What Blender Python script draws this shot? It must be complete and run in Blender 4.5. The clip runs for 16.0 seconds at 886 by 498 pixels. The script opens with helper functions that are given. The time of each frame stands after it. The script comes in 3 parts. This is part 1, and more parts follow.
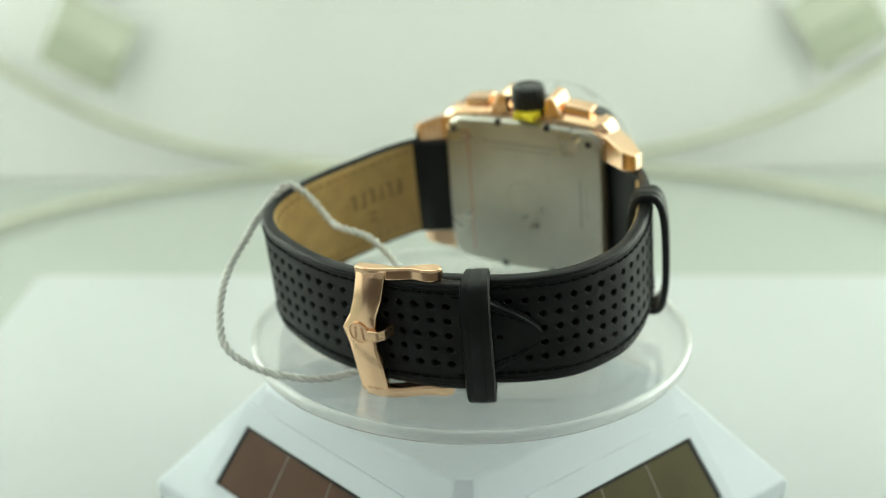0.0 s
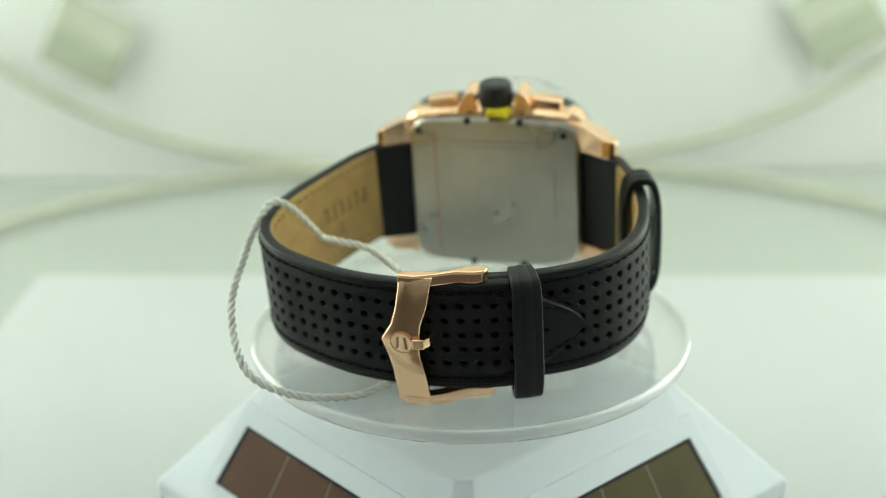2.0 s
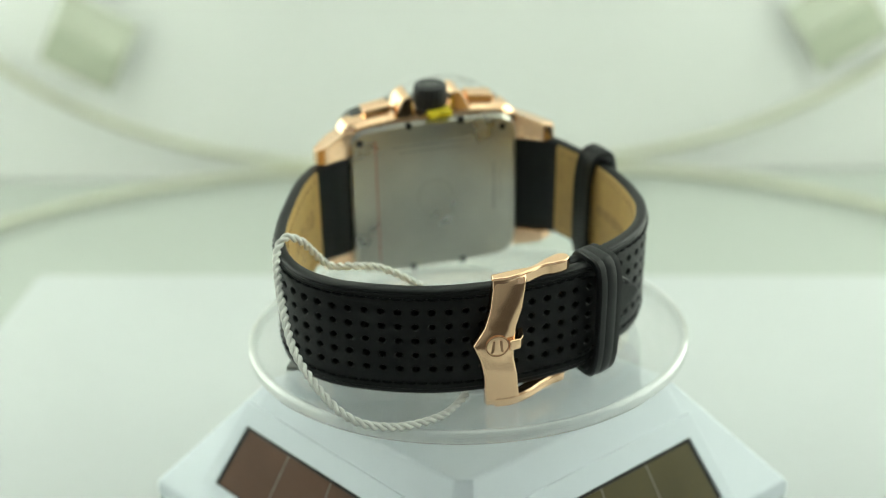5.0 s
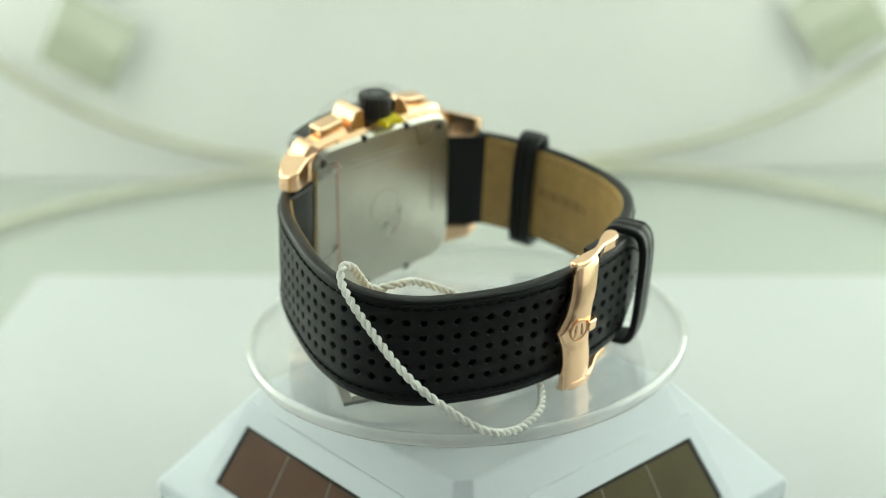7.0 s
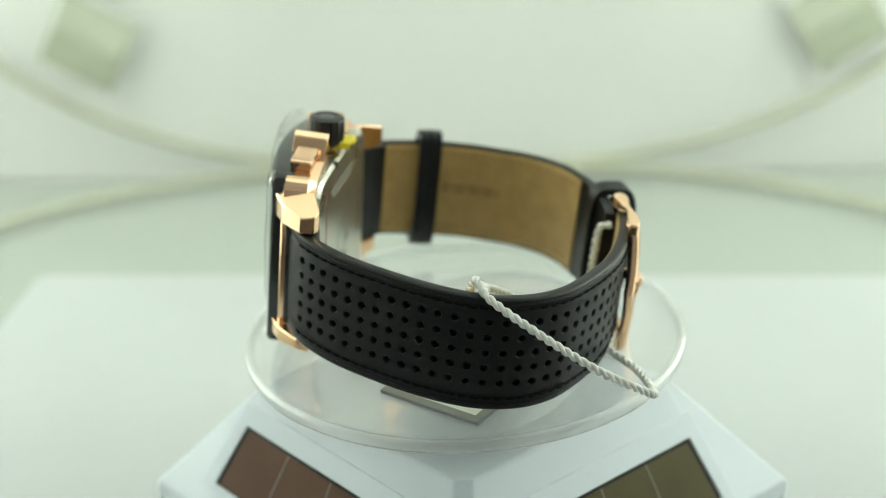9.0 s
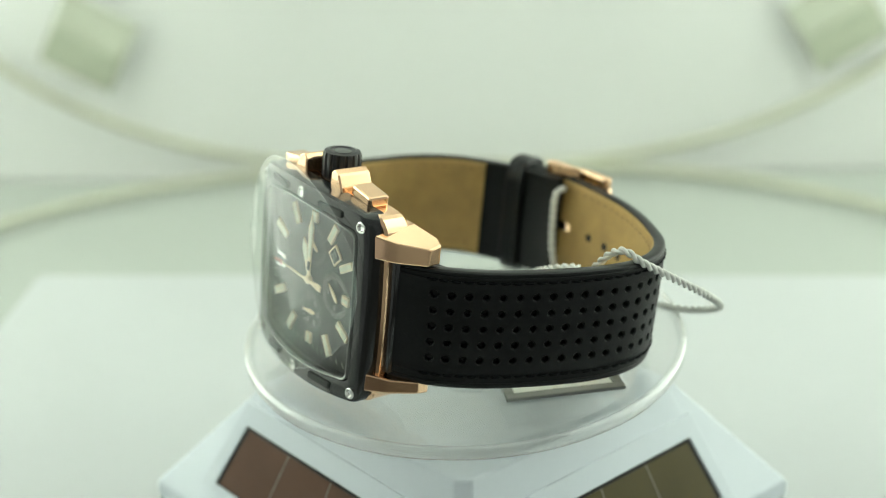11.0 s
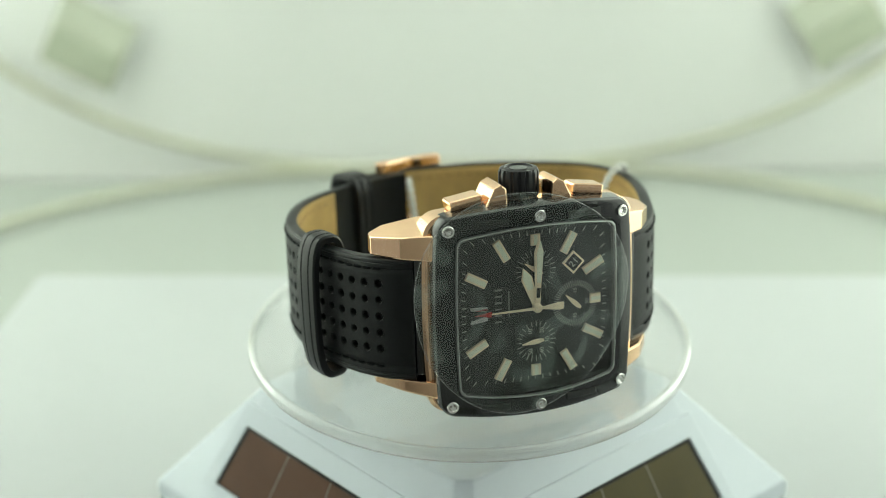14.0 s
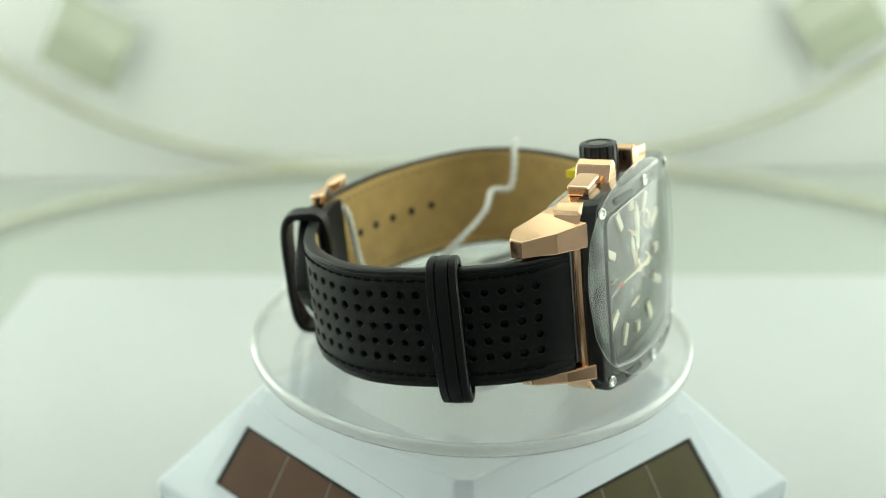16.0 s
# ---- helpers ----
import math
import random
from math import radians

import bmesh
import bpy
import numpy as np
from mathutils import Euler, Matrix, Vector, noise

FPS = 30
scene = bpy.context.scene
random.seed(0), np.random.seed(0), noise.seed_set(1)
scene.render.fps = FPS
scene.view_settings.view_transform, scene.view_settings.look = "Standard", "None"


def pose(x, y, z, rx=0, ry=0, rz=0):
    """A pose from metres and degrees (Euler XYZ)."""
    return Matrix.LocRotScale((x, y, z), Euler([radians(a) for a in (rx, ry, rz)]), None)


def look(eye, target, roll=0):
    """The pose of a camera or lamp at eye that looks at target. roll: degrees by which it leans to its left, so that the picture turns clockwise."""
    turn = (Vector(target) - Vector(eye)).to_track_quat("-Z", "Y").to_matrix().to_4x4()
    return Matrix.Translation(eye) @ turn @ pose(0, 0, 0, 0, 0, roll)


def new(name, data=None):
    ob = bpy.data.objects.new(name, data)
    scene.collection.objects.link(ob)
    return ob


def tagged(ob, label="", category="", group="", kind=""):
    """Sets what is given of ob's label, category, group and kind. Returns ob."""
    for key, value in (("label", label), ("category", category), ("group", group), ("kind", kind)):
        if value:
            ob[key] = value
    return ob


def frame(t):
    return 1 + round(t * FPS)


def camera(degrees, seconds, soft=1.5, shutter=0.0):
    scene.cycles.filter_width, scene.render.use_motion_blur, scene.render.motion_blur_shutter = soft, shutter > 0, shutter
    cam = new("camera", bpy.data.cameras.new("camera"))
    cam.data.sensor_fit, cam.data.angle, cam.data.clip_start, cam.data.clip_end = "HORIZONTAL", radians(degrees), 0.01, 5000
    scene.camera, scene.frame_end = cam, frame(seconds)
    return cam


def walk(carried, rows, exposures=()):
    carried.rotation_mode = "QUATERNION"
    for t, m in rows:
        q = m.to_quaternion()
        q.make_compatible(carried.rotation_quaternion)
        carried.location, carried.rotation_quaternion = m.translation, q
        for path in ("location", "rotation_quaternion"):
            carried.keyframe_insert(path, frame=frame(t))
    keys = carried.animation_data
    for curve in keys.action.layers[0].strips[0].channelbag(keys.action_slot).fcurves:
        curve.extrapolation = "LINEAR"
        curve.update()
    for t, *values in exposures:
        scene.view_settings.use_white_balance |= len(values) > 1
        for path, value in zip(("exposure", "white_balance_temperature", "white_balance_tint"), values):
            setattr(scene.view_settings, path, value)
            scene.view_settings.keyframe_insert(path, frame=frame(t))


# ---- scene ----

cam = camera(37.88, 16.0, soft=0.75)
cam.data.dof.use_dof, cam.data.dof.focus_distance, cam.data.dof.aperture_fstop = True, 0.258, 9.0
VIEW = look((0, -0.275, 0.185), (-0.0055, -0.0358, 0.0831), -1.32)
walk(cam, [(0, VIEW), (16, VIEW)], [(0, 0.0), (16, 0.0)])

# the turntable's turn, in degrees, every half second
TURN = [(0, -202.6), (0.5, -199.1), (1, -195.4), (1.5, -191.6), (2, -187.7), (2.5, -183.7), (3, -179.4), (3.5, -174.8), (4, -169.9), (4.5, -164.5), (5, -158.7), (5.5, -152.5), (6, -146.0), (6.5, -139.0), (7, -131.6), (7.5, -123.7), (8, -114.5), (8.5, -104.2), (9, -94.1), (9.5, -83.8), (10, -72.9), (10.5, -61.3), (11, -49.0), (11.5, -36.3), (12, -23.7), (12.5, -11.5), (13, 0.0), (13.5, 12.2), (14, 24.5), (14.5, 36.1), (15, 47.0), (15.5, 57.1), (16, 66.2)]
# the watch on the disc: its axes (towards six o'clock, inwards, towards the crown) and the middle of its face
WATCH = Matrix(((0.9994, 0.0042, 0.0356, -0.0036), (-0.0080, 0.9941, 0.1078, -0.0416), (-0.0350, -0.1080, 0.9935, 0.0719), (0, 0, 0, 1)))
DISC = pose(-0.00025, -0.0010, 0.0480, 1.94, 0.22, 0)
# the spindle on which all of it turns
AXIS = pose(-0.0010, 0, 0, 0.28, 0.25, 0)

# ---- light: lamps outside the cloth of the tent, a dim room round it ----
world = bpy.data.worlds.new("room_light")
world.use_nodes = True
world.node_tree.nodes["Background"].inputs[0].default_value = (0.93, 1.0, 0.93, 1)
world.node_tree.nodes["Background"].inputs[1].default_value = 0.36
scene.world = world


def area_lamp(name, eye, target, size, power, colour):
    data = bpy.data.lights.new(name, "AREA")
    data.shape, data.size, data.energy, data.color = "DISK", size, power, colour
    ob = new(name, data)
    ob.matrix_world = look(eye, target)
    return ob


LAMP = (0.92, 1.0, 0.88)
area_lamp("lamp_light", (-0.75, 0.24, 0.30), (0, 0.27, 0.16), 0.25, 18, LAMP)
area_lamp("lamp_light", (0.75, 0.24, 0.30), (0, 0.27, 0.16), 0.25, 21.5, LAMP)
area_lamp("lamp_light", (0.0, 0.20, 1.05), (0, 0.20, 0.1), 0.30, 4.5, LAMP)


# ---- materials ----
def mat(name, colour, rough=0.5, metal=0.0, spread=0.08, scale=300.0, bump=0.0, fine=2500.0, rough_spread=0.1, **more):
    """Principled surface with two scales of variation in colour, roughness and relief."""
    m = bpy.data.materials.new(name)
    m.use_nodes = True
    nt = m.node_tree
    b = nt.nodes["Principled BSDF"]
    tc = nt.nodes.new("ShaderNodeTexCoord")
    n1 = nt.nodes.new("ShaderNodeTexNoise")
    n1.inputs["Scale"].default_value, n1.inputs["Detail"].default_value = scale, 4
    n2 = nt.nodes.new("ShaderNodeTexNoise")
    n2.inputs["Scale"].default_value, n2.inputs["Detail"].default_value = fine, 3
    for n in (n1, n2):
        nt.links.new(tc.outputs["Object"], n.inputs["Vector"])
    mix = nt.nodes.new("ShaderNodeMix")
    mix.data_type = "RGBA"
    mix.inputs[6].default_value = (*[c * (1 - spread) for c in colour], 1)
    mix.inputs[7].default_value = (*[min(1, c * (1 + spread)) for c in colour], 1)
    add = nt.nodes.new("ShaderNodeMath")
    add.operation = "MULTIPLY_ADD"
    add.inputs[1].default_value, add.inputs[2].default_value = 0.4, 0.0
    nt.links.new(n2.outputs[0], add.inputs[0])
    nt.links.new(n1.outputs[0], add.inputs[2])
    cr = nt.nodes.new("ShaderNodeMapRange")
    cr.inputs[1].default_value, cr.inputs[2].default_value = 0.45, 0.95
    nt.links.new(add.outputs[0], cr.inputs[0])
    nt.links.new(cr.outputs[0], mix.inputs[0])
    nt.links.new(mix.outputs[2], b.inputs["Base Color"])
    rr = nt.nodes.new("ShaderNodeMapRange")
    rr.inputs[3].default_value, rr.inputs[4].default_value = max(0.02, rough - rough_spread * rough), min(1, rough + rough_spread * rough)
    nt.links.new(n1.outputs[0], rr.inputs[0])
    nt.links.new(rr.outputs[0], b.inputs["Roughness"])
    b.inputs["Metallic"].default_value = metal
    if bump:
        bp = nt.nodes.new("ShaderNodeBump")
        bp.inputs["Strength"].default_value, bp.inputs["Distance"].default_value = bump, 0.0002
        nt.links.new(n2.outputs[0], bp.inputs["Height"])
        nt.links.new(bp.outputs[0], b.inputs["Normal"])
    for key, value in more.items():
        b.inputs[key.replace("_", " ")].default_value = value
    return m


def cloth_mat(name, colour, through_light):
    m = bpy.data.materials.new(name)
    m.use_nodes = True
    nt = m.node_tree
    nt.nodes.remove(nt.nodes["Principled BSDF"])
    out = nt.nodes["Material Output"]
    d, t, mix = (nt.nodes.new("ShaderNode" + k) for k in ("BsdfDiffuse", "BsdfTranslucent", "MixShader"))
    tc, n = nt.nodes.new("ShaderNodeTexCoord"), nt.nodes.new("ShaderNodeTexNoise")
    n.inputs["Scale"].default_value = 6
    nt.links.new(tc.outputs["Object"], n.inputs["Vector"])
    cm = nt.nodes.new("ShaderNodeMix")
    cm.data_type = "RGBA"
    cm.inputs[6].default_value, cm.inputs[7].default_value = (*[c * 0.97 for c in colour], 1), (*colour, 1)
    nt.links.new(n.outputs[0], cm.inputs[0])
    for s in (d, t):
        nt.links.new(cm.outputs[2], s.inputs[0])
    mix.inputs[0].default_value = through_light
    nt.links.new(d.outputs[0], mix.inputs[1])
    nt.links.new(t.outputs[0], mix.inputs[2])
    nt.links.new(mix.outputs[0], out.inputs[0])
    return m


def film_mat(name, gloss, haze, patchy=0.0, milk=(0.62, 0.80, 0.72)):
    """Thin clear film: mostly see-through, with a gloss and a faint haze."""
    m = bpy.data.materials.new(name)
    m.use_nodes = True
    nt = m.node_tree
    nt.nodes.remove(nt.nodes["Principled BSDF"])
    out = nt.nodes["Material Output"]
    tr, gl, di, m1, m2 = (nt.nodes.new("ShaderNode" + k) for k in ("BsdfTransparent", "BsdfGlossy", "BsdfDiffuse", "MixShader", "MixShader"))
    lw, pw, mul = nt.nodes.new("ShaderNodeLayerWeight"), nt.nodes.new("ShaderNodeMath"), nt.nodes.new("ShaderNodeMath")
    pw.operation, pw.inputs[1].default_value = "POWER", 3.8
    mul.operation, mul.inputs[1].default_value, mul.inputs[2].default_value = "MULTIPLY_ADD", 0.9 * gloss, 0.04 * gloss
    lw.inputs[0].default_value = 0.5
    nt.links.new(lw.outputs["Facing"], pw.inputs[0])
    nt.links.new(pw.outputs[0], mul.inputs[0])
    gl.inputs["Roughness"].default_value = 0.04
    di.inputs[0].default_value = (*milk, 1)
    m1.inputs[0].default_value = haze
    if patchy:
        tc, no, mr = nt.nodes.new("ShaderNodeTexCoord"), nt.nodes.new("ShaderNodeTexNoise"), nt.nodes.new("ShaderNodeMapRange")
        no.inputs["Scale"].default_value, no.inputs["Detail"].default_value, no.inputs["Distortion"].default_value = 75, 1.0, 1.2
        mr.inputs[1].default_value, mr.inputs[2].default_value, mr.inputs[3].default_value, mr.inputs[4].default_value = 0.55, 0.58, haze, haze + patchy
        nt.links.new(tc.outputs["Object"], no.inputs["Vector"])
        nt.links.new(no.outputs[0], mr.inputs[0])
        nt.links.new(mr.outputs[0], m1.inputs[0])
    nt.links.new(tr.outputs[0], m1.inputs[1])
    nt.links.new(di.outputs[0], m1.inputs[2])
    nt.links.new(mul.outputs[0], m2.inputs[0])
    nt.links.new(m1.outputs[0], m2.inputs[1])
    nt.links.new(gl.outputs[0], m2.inputs[2])
    nt.links.new(m2.outputs[0], out.inputs[0])
    return m


# same white nylon as the walls; the floor's colour is darkened to look less lit
DIMMED_FLOOR_CLOTH = cloth_mat("dimmed_floor_cloth", (0.45, 0.48, 0.45), 0.1)
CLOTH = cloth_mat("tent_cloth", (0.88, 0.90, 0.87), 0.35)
PIPING = mat("piping_cloth", (0.50, 0.51, 0.40), 0.8, scale=40)
TAB = mat("tab_cloth", (0.47, 0.50, 0.41), 0.85, scale=60)
TAB_LOOP = mat("tab_loop_pile", (0.37, 0.40, 0.31), 0.95, scale=60)
BOARD = mat("white_board", (0.505, 0.525, 0.535), 0.45, spread=0.02, scale=12, fine=300)
WALL = mat("wall_paint", (0.62, 0.63, 0.60), 0.8, scale=3, fine=60)
PLASTIC = mat("white_plastic", (0.70, 0.76, 0.82), 0.32, spread=0.02, scale=40, fine=900, bump=0.02)
PANEL = mat("solar_cell", (0.105, 0.050, 0.028), 0.32, spread=0.15, scale=60, Specular_IOR_Level=0.22)
PANEL_B = mat("solar_cell_olive", (0.078, 0.062, 0.020), 0.32, spread=0.15, scale=60, Specular_IOR_Level=0.22)
CELL_LINE = mat("cell_line", (0.22, 0.20, 0.15), 0.4)
DARK = mat("black_gap", (0.01, 0.01, 0.01), 0.7)
ACRYLIC = film_mat("clear_acrylic", 1.3, 0.10, milk=(0.58, 0.63, 0.64))
RIM = film_mat("milky_acrylic_edge", 3.0, 0.24, milk=(0.80, 0.84, 0.82))
TAG = mat("grey_card_rim", (0.22, 0.23, 0.22), 0.35, 0.3, spread=0.05)
CARD = mat("white_card", (0.74, 0.76, 0.74), 0.5, spread=0.03)
GOLD = mat("rose_gold", (0.95, 0.63, 0.40), 0.13, 1.0, spread=0.03, scale=200, rough_spread=0.3)
STEEL = mat("brushed_steel", (0.55, 0.54, 0.48), 0.3, 1.0, spread=0.14, scale=60, rough_spread=0.3)
CHROME = mat("polished_steel", (0.75, 0.75, 0.73), 0.1, 1.0)
BLACK = mat("black_bezel", (0.010, 0.012, 0.012), 0.2, 0.0, spread=0.2, Coat_Weight=0.4)
RUBBER = mat("black_crown", (0.012, 0.013, 0.014), 0.32, spread=0.2)
DIAL = mat("dial_black", (0.014, 0.016, 0.014), 0.5, spread=0.15)
LUME = mat("lume", (0.80, 0.83, 0.66), 0.5)
PALE = mat("pale_gold_marker", (0.92, 0.80, 0.58), 0.42, 0.25)
PRINT = mat("dial_print", (0.42, 0.44, 0.38), 0.6)
MARK = mat("dim_print", (0.20, 0.21, 0.19), 0.6)
RED = mat("red_paint", (0.45, 0.03, 0.025), 0.4)
LEATHER = mat("black_leather", (0.0048, 0.0064, 0.0066), 0.46, spread=0.25, scale=500, bump=0.25, fine=4000, Specular_IOR_Level=0.25)
EDGE = mat("black_leather_edge", (0.0065, 0.0080, 0.0085), 0.36, spread=0.2, bump=0.1, Specular_IOR_Level=0.28)
THREAD = mat("black_thread", (0.004, 0.005, 0.006), 0.9, Specular_IOR_Level=0.15)
LINING = mat("tan_lining_leather", (0.47, 0.31, 0.105), 0.55, spread=0.14, scale=220, bump=0.2, fine=3000)
STAMP = mat("stamped_leather", (0.24, 0.15, 0.055), 0.6)
TAN_THREAD = mat("tan_thread", (0.33, 0.21, 0.08), 0.7)
YELLOW = mat("yellow_plastic", (0.75, 0.62, 0.02), 0.4)
CORD = mat("silver_cord", (0.74, 0.75, 0.71), 0.5, spread=0.1, scale=900, bump=0.3)
GLASS = film_mat("watch_glass", 1.0, 0.008)
FILM = film_mat("clear_film", 0.85, 0.035, 0.11)


# ---- mesh helpers, in millimetres ----
def part(name, bm, material, parent=None, label="", smooth=False, at=None):
    me = bpy.data.meshes.new(name)
    bm.normal_update()
    for v in bm.verts:
        v.co *= 0.001
    bm.to_mesh(me)
    bm.free()
    me.shade_smooth()
    if not smooth:
        me.set_sharp_from_angle(angle=0.18 if material is GOLD else 0.5 if isinstance(material, list) or material in (EDGE, BLACK, RUBBER) else 0.08)
    for m in material if isinstance(material, (list, tuple)) else (material,):
        me.materials.append(m)
    ob = new(name, me)
    if parent:
        ob.parent = parent
    if at is not None:
        ob.matrix_basis = at
    if label:
        ob["label"] = label
    return ob


def again(ob, at, parent=None):
    """Another part on the same mesh."""
    o = new(ob.name.split(".")[0], ob.data)
    o.parent = parent or ob.parent
    o.matrix_basis = at
    return o


def mm(x, y, z, rx=0, ry=0, rz=0):
    return pose(x / 1000, y / 1000, z / 1000, rx, ry, rz)


def fix(bm):
    bmesh.ops.remove_doubles(bm, verts=bm.verts, dist=1e-4)
    bmesh.ops.recalc_face_normals(bm, faces=bm.faces)
    return bm


def bevel(bm, w, seg=2, angle=0.5):
    es = [e for e in bm.edges if len(e.link_faces) == 2 and e.calc_face_angle(0) > angle]
    bmesh.ops.bevel(bm, geom=es, offset=w, segments=seg, affect="EDGES", profile=0.5)
    return bm


def loft(loops, closed=True, caps=True, bm=None):
    """Skin through loops of equal length."""
    bm = bm or bmesh.new()
    rows = [[bm.verts.new(p) for p in lp] for lp in loops]
    n = len(rows[0])
    for a, b in zip(rows, rows[1:]):
        for i in range(n if closed else n - 1):
            j = (i + 1) % n
            bm.faces.new((a[i], a[j], b[j], b[i]))
    if caps:
        bm.faces.new(rows[0])
        bm.faces.new(rows[-1])
    return bm


def prism(poly, z0, z1, axis="z"):
    """Polygon (a, b) pushed along an axis: z: (x, y), y: (x, z), x: (y, z)."""
    put = {"z": lambda a, b, h: (a, b, h), "y": lambda a, b, h: (a, h, b), "x": lambda a, b, h: (h, a, b)}[axis]
    bm = loft([[put(a, b, h) for a, b in poly] for h in (z0, z1)])
    bmesh.ops.recalc_face_normals(bm, faces=bm.faces)
    return bm


def box(x0, x1, y0, y1, z0, z1, r=0.0):
    bm = prism([(x0, y0), (x1, y0), (x1, y1), (x0, y1)], z0, z1)
    return bevel(bm, r) if r else bm


def turned(profile, n=48):
    """Revolve (radius, z) round z."""
    bm = bmesh.new()
    rows = []
    for r, z in profile:
        rows.append([bm.verts.new((r * math.cos(k * math.tau / n), r * math.sin(k * math.tau / n), z)) for k in range(n)])
    for a, b in zip(rows, rows[1:]):
        for i in range(n):
            bm.faces.new((a[i], a[(i + 1) % n], b[(i + 1) % n], b[i]))
    bm.faces.new(rows[0])
    bm.faces.new(rows[-1])
    bmesh.ops.recalc_face_normals(bm, faces=bm.faces)
    return bm


def spline(points, step=0.4):
    """Smooth curve through points, resampled at even steps."""
    p = np.array(points, float)
    q = np.vstack([2 * p[0] - p[1], p, 2 * p[-1] - p[-2]])
    out = []
    for i in range(1, len(q) - 2):
        for t in np.linspace(0, 1, 24, endpoint=False):
            a, b, c, d = q[i - 1:i + 3]
            out.append(0.5 * (2 * b + (c - a) * t + (2 * a - 5 * b + 4 * c - d) * t * t + (3 * b - a - 3 * c + d) * t ** 3))
    out.append(p[-1])
    out = np.array(out)
    s = np.concatenate([[0], np.cumsum(np.linalg.norm(np.diff(out, axis=0), axis=1))])
    t = np.linspace(0, s[-1], max(2, int(s[-1] / step) + 1))
    return np.stack([np.interp(t, s, out[:, k]) for k in range(out.shape[1])], 1), t


def tube(points, radius, n=8, bm=None, step=0.4, ends=True):
    pts, _ = spline(points, step) if step else (np.array(points, float), None)
    bm = bm or bmesh.new()
    side = None
    loops = []
    for i, c in enumerate(pts):
        d = Vector(pts[min(i + 1, len(pts) - 1)] - pts[max(i - 1, 0)]).normalized()
        if side is None:
            side = d.orthogonal().normalized()
        side = (side - d * side.dot(d)).normalized()
        up = d.cross(side)
        loops.append([Vector(c) + radius * (math.cos(k * math.tau / n) * side + math.sin(k * math.tau / n) * up) for k in range(n)])
    return loft(loops, True, ends, bm)


# ---- the light tent and the board ----
def hoop_curve(a, n=160, p=2.5):
    out = []
    for k in range(n):
        t = k * math.tau / n
        c, s = math.cos(t), math.sin(t)
        out.append((a * math.copysign(abs(c) ** (2 / p), c), a * math.copysign(abs(s) ** (2 / p), s)))
    return out


HALF, FLOOR, BACK = 372.0, -60.0, 415.0
FRONT = -140.0
MID = (BACK + FRONT) / 2
DEEP = (BACK - FRONT) / 2


def cloth_panel(name, m, hx, hy, label):
    bm = bmesh.new()
    bmesh.ops.create_grid(bm, x_segments=24, y_segments=24, size=1)
    for v in bm.verts:
        v.co = Vector((v.co.x * hx, v.co.y * hy, 0))
        v.co.z = 2.0 * noise.noise(v.co * 0.008 + Vector((len(name), 0, 0)))
    ob = part(name, bm, DIMMED_FLOOR_CLOTH if name == "floor" else CLOTH, None, smooth=True, at=m)
    tagged(ob, label, "tent panel", kind="structure")
    return ob


cloth_panel("wall_back", mm(-10, BACK + 3, FLOOR + HALF - 8, 90), HALF, HALF, "white translucent nylon back panel of a light tent")
cloth_panel("wall_left", mm(-HALF - 10, MID, FLOOR + HALF, 0, 90), HALF, DEEP, "white translucent nylon side panel of a light tent")
cloth_panel("wall_right", mm(HALF - 10, MID, FLOOR + HALF, 0, 90), HALF, DEEP, "white translucent nylon side panel of a light tent")
cloth_panel("ceiling", mm(-10, MID, FLOOR + 2 * HALF), HALF, DEEP, "white translucent nylon top panel of a light tent")
cloth_panel("floor", mm(-10, MID, FLOOR - 3), HALF, DEEP, "white nylon floor of a light tent, its colour darkened to dim it")


def hoop(name, m, size, label):
    pts = [(x, y, 0) for x, y in hoop_curve(size)]
    bm = tube(pts + pts[:1], 2.6, 8, step=0)
    ob = part(name, bm, PIPING, None, smooth=True, at=m)
    tagged(ob, label, "piping", "hoops of the light tent", "structure")


hoop("piping_back", mm(-12, BACK - 3, FLOOR + 362, 90), 360.0, "olive-grey piping of the sprung hoop on the back panel")
hoop("piping_floor", mm(-12, BACK - 290, FLOOR + 3), 288.0, "olive-grey piping of the sprung hoop on the tent floor")


def cloth_tab(x, z, lean):
    bm = box(-21, 21, -1.5, 1.5, -21, 21, 1.0)
    loop = box(-20, 20, -3.0, -1.2, -20, 0, 0.6)
    ob = part("fastening_tab", bm, TAB, None, at=mm(x, BACK - 6, z, 0, lean, 0))
    part("loop_strip", loop, TAB_LOOP, ob, "grey-green fuzzy fastening strip")
    tagged(ob, "pale hook-and-loop tab with grey-green strip sewn on the tent's back panel", "tab", "tabs on the back panel")


cloth_tab(-205, 18, 28)
cloth_tab(198, 23, -32)

ob = part("platform", bevel(prism([(-153.5, 142), (165, 131), (158, -115), (-160, -108)], FLOOR, 0), 1.5), BOARD)
tagged(ob, "plain white raised board under the turntable", "board", kind="structure")

# a plain dim room beyond the tent's open front
ob = part("floor_room", box(-2500, 2500, -2400, 1500, -960, -900), mat("room_floor", (0.16, 0.14, 0.12), 0.6, scale=4, fine=40))
tagged(ob, "plain dark room floor", "floor", kind="structure")
ob = part("wall_room", loft([[(x, -2400, z) for x, z in ((-2500, -900), (2500, -900), (2500, 1900), (-2500, 1900))],
                             [(x, -2480, z) for x, z in ((-2500, -900), (2500, -900), (2500, 1900), (-2500, 1900))]]), WALL)
tagged(ob, "plain grey room wall behind the camera", "wall", kind="structure")


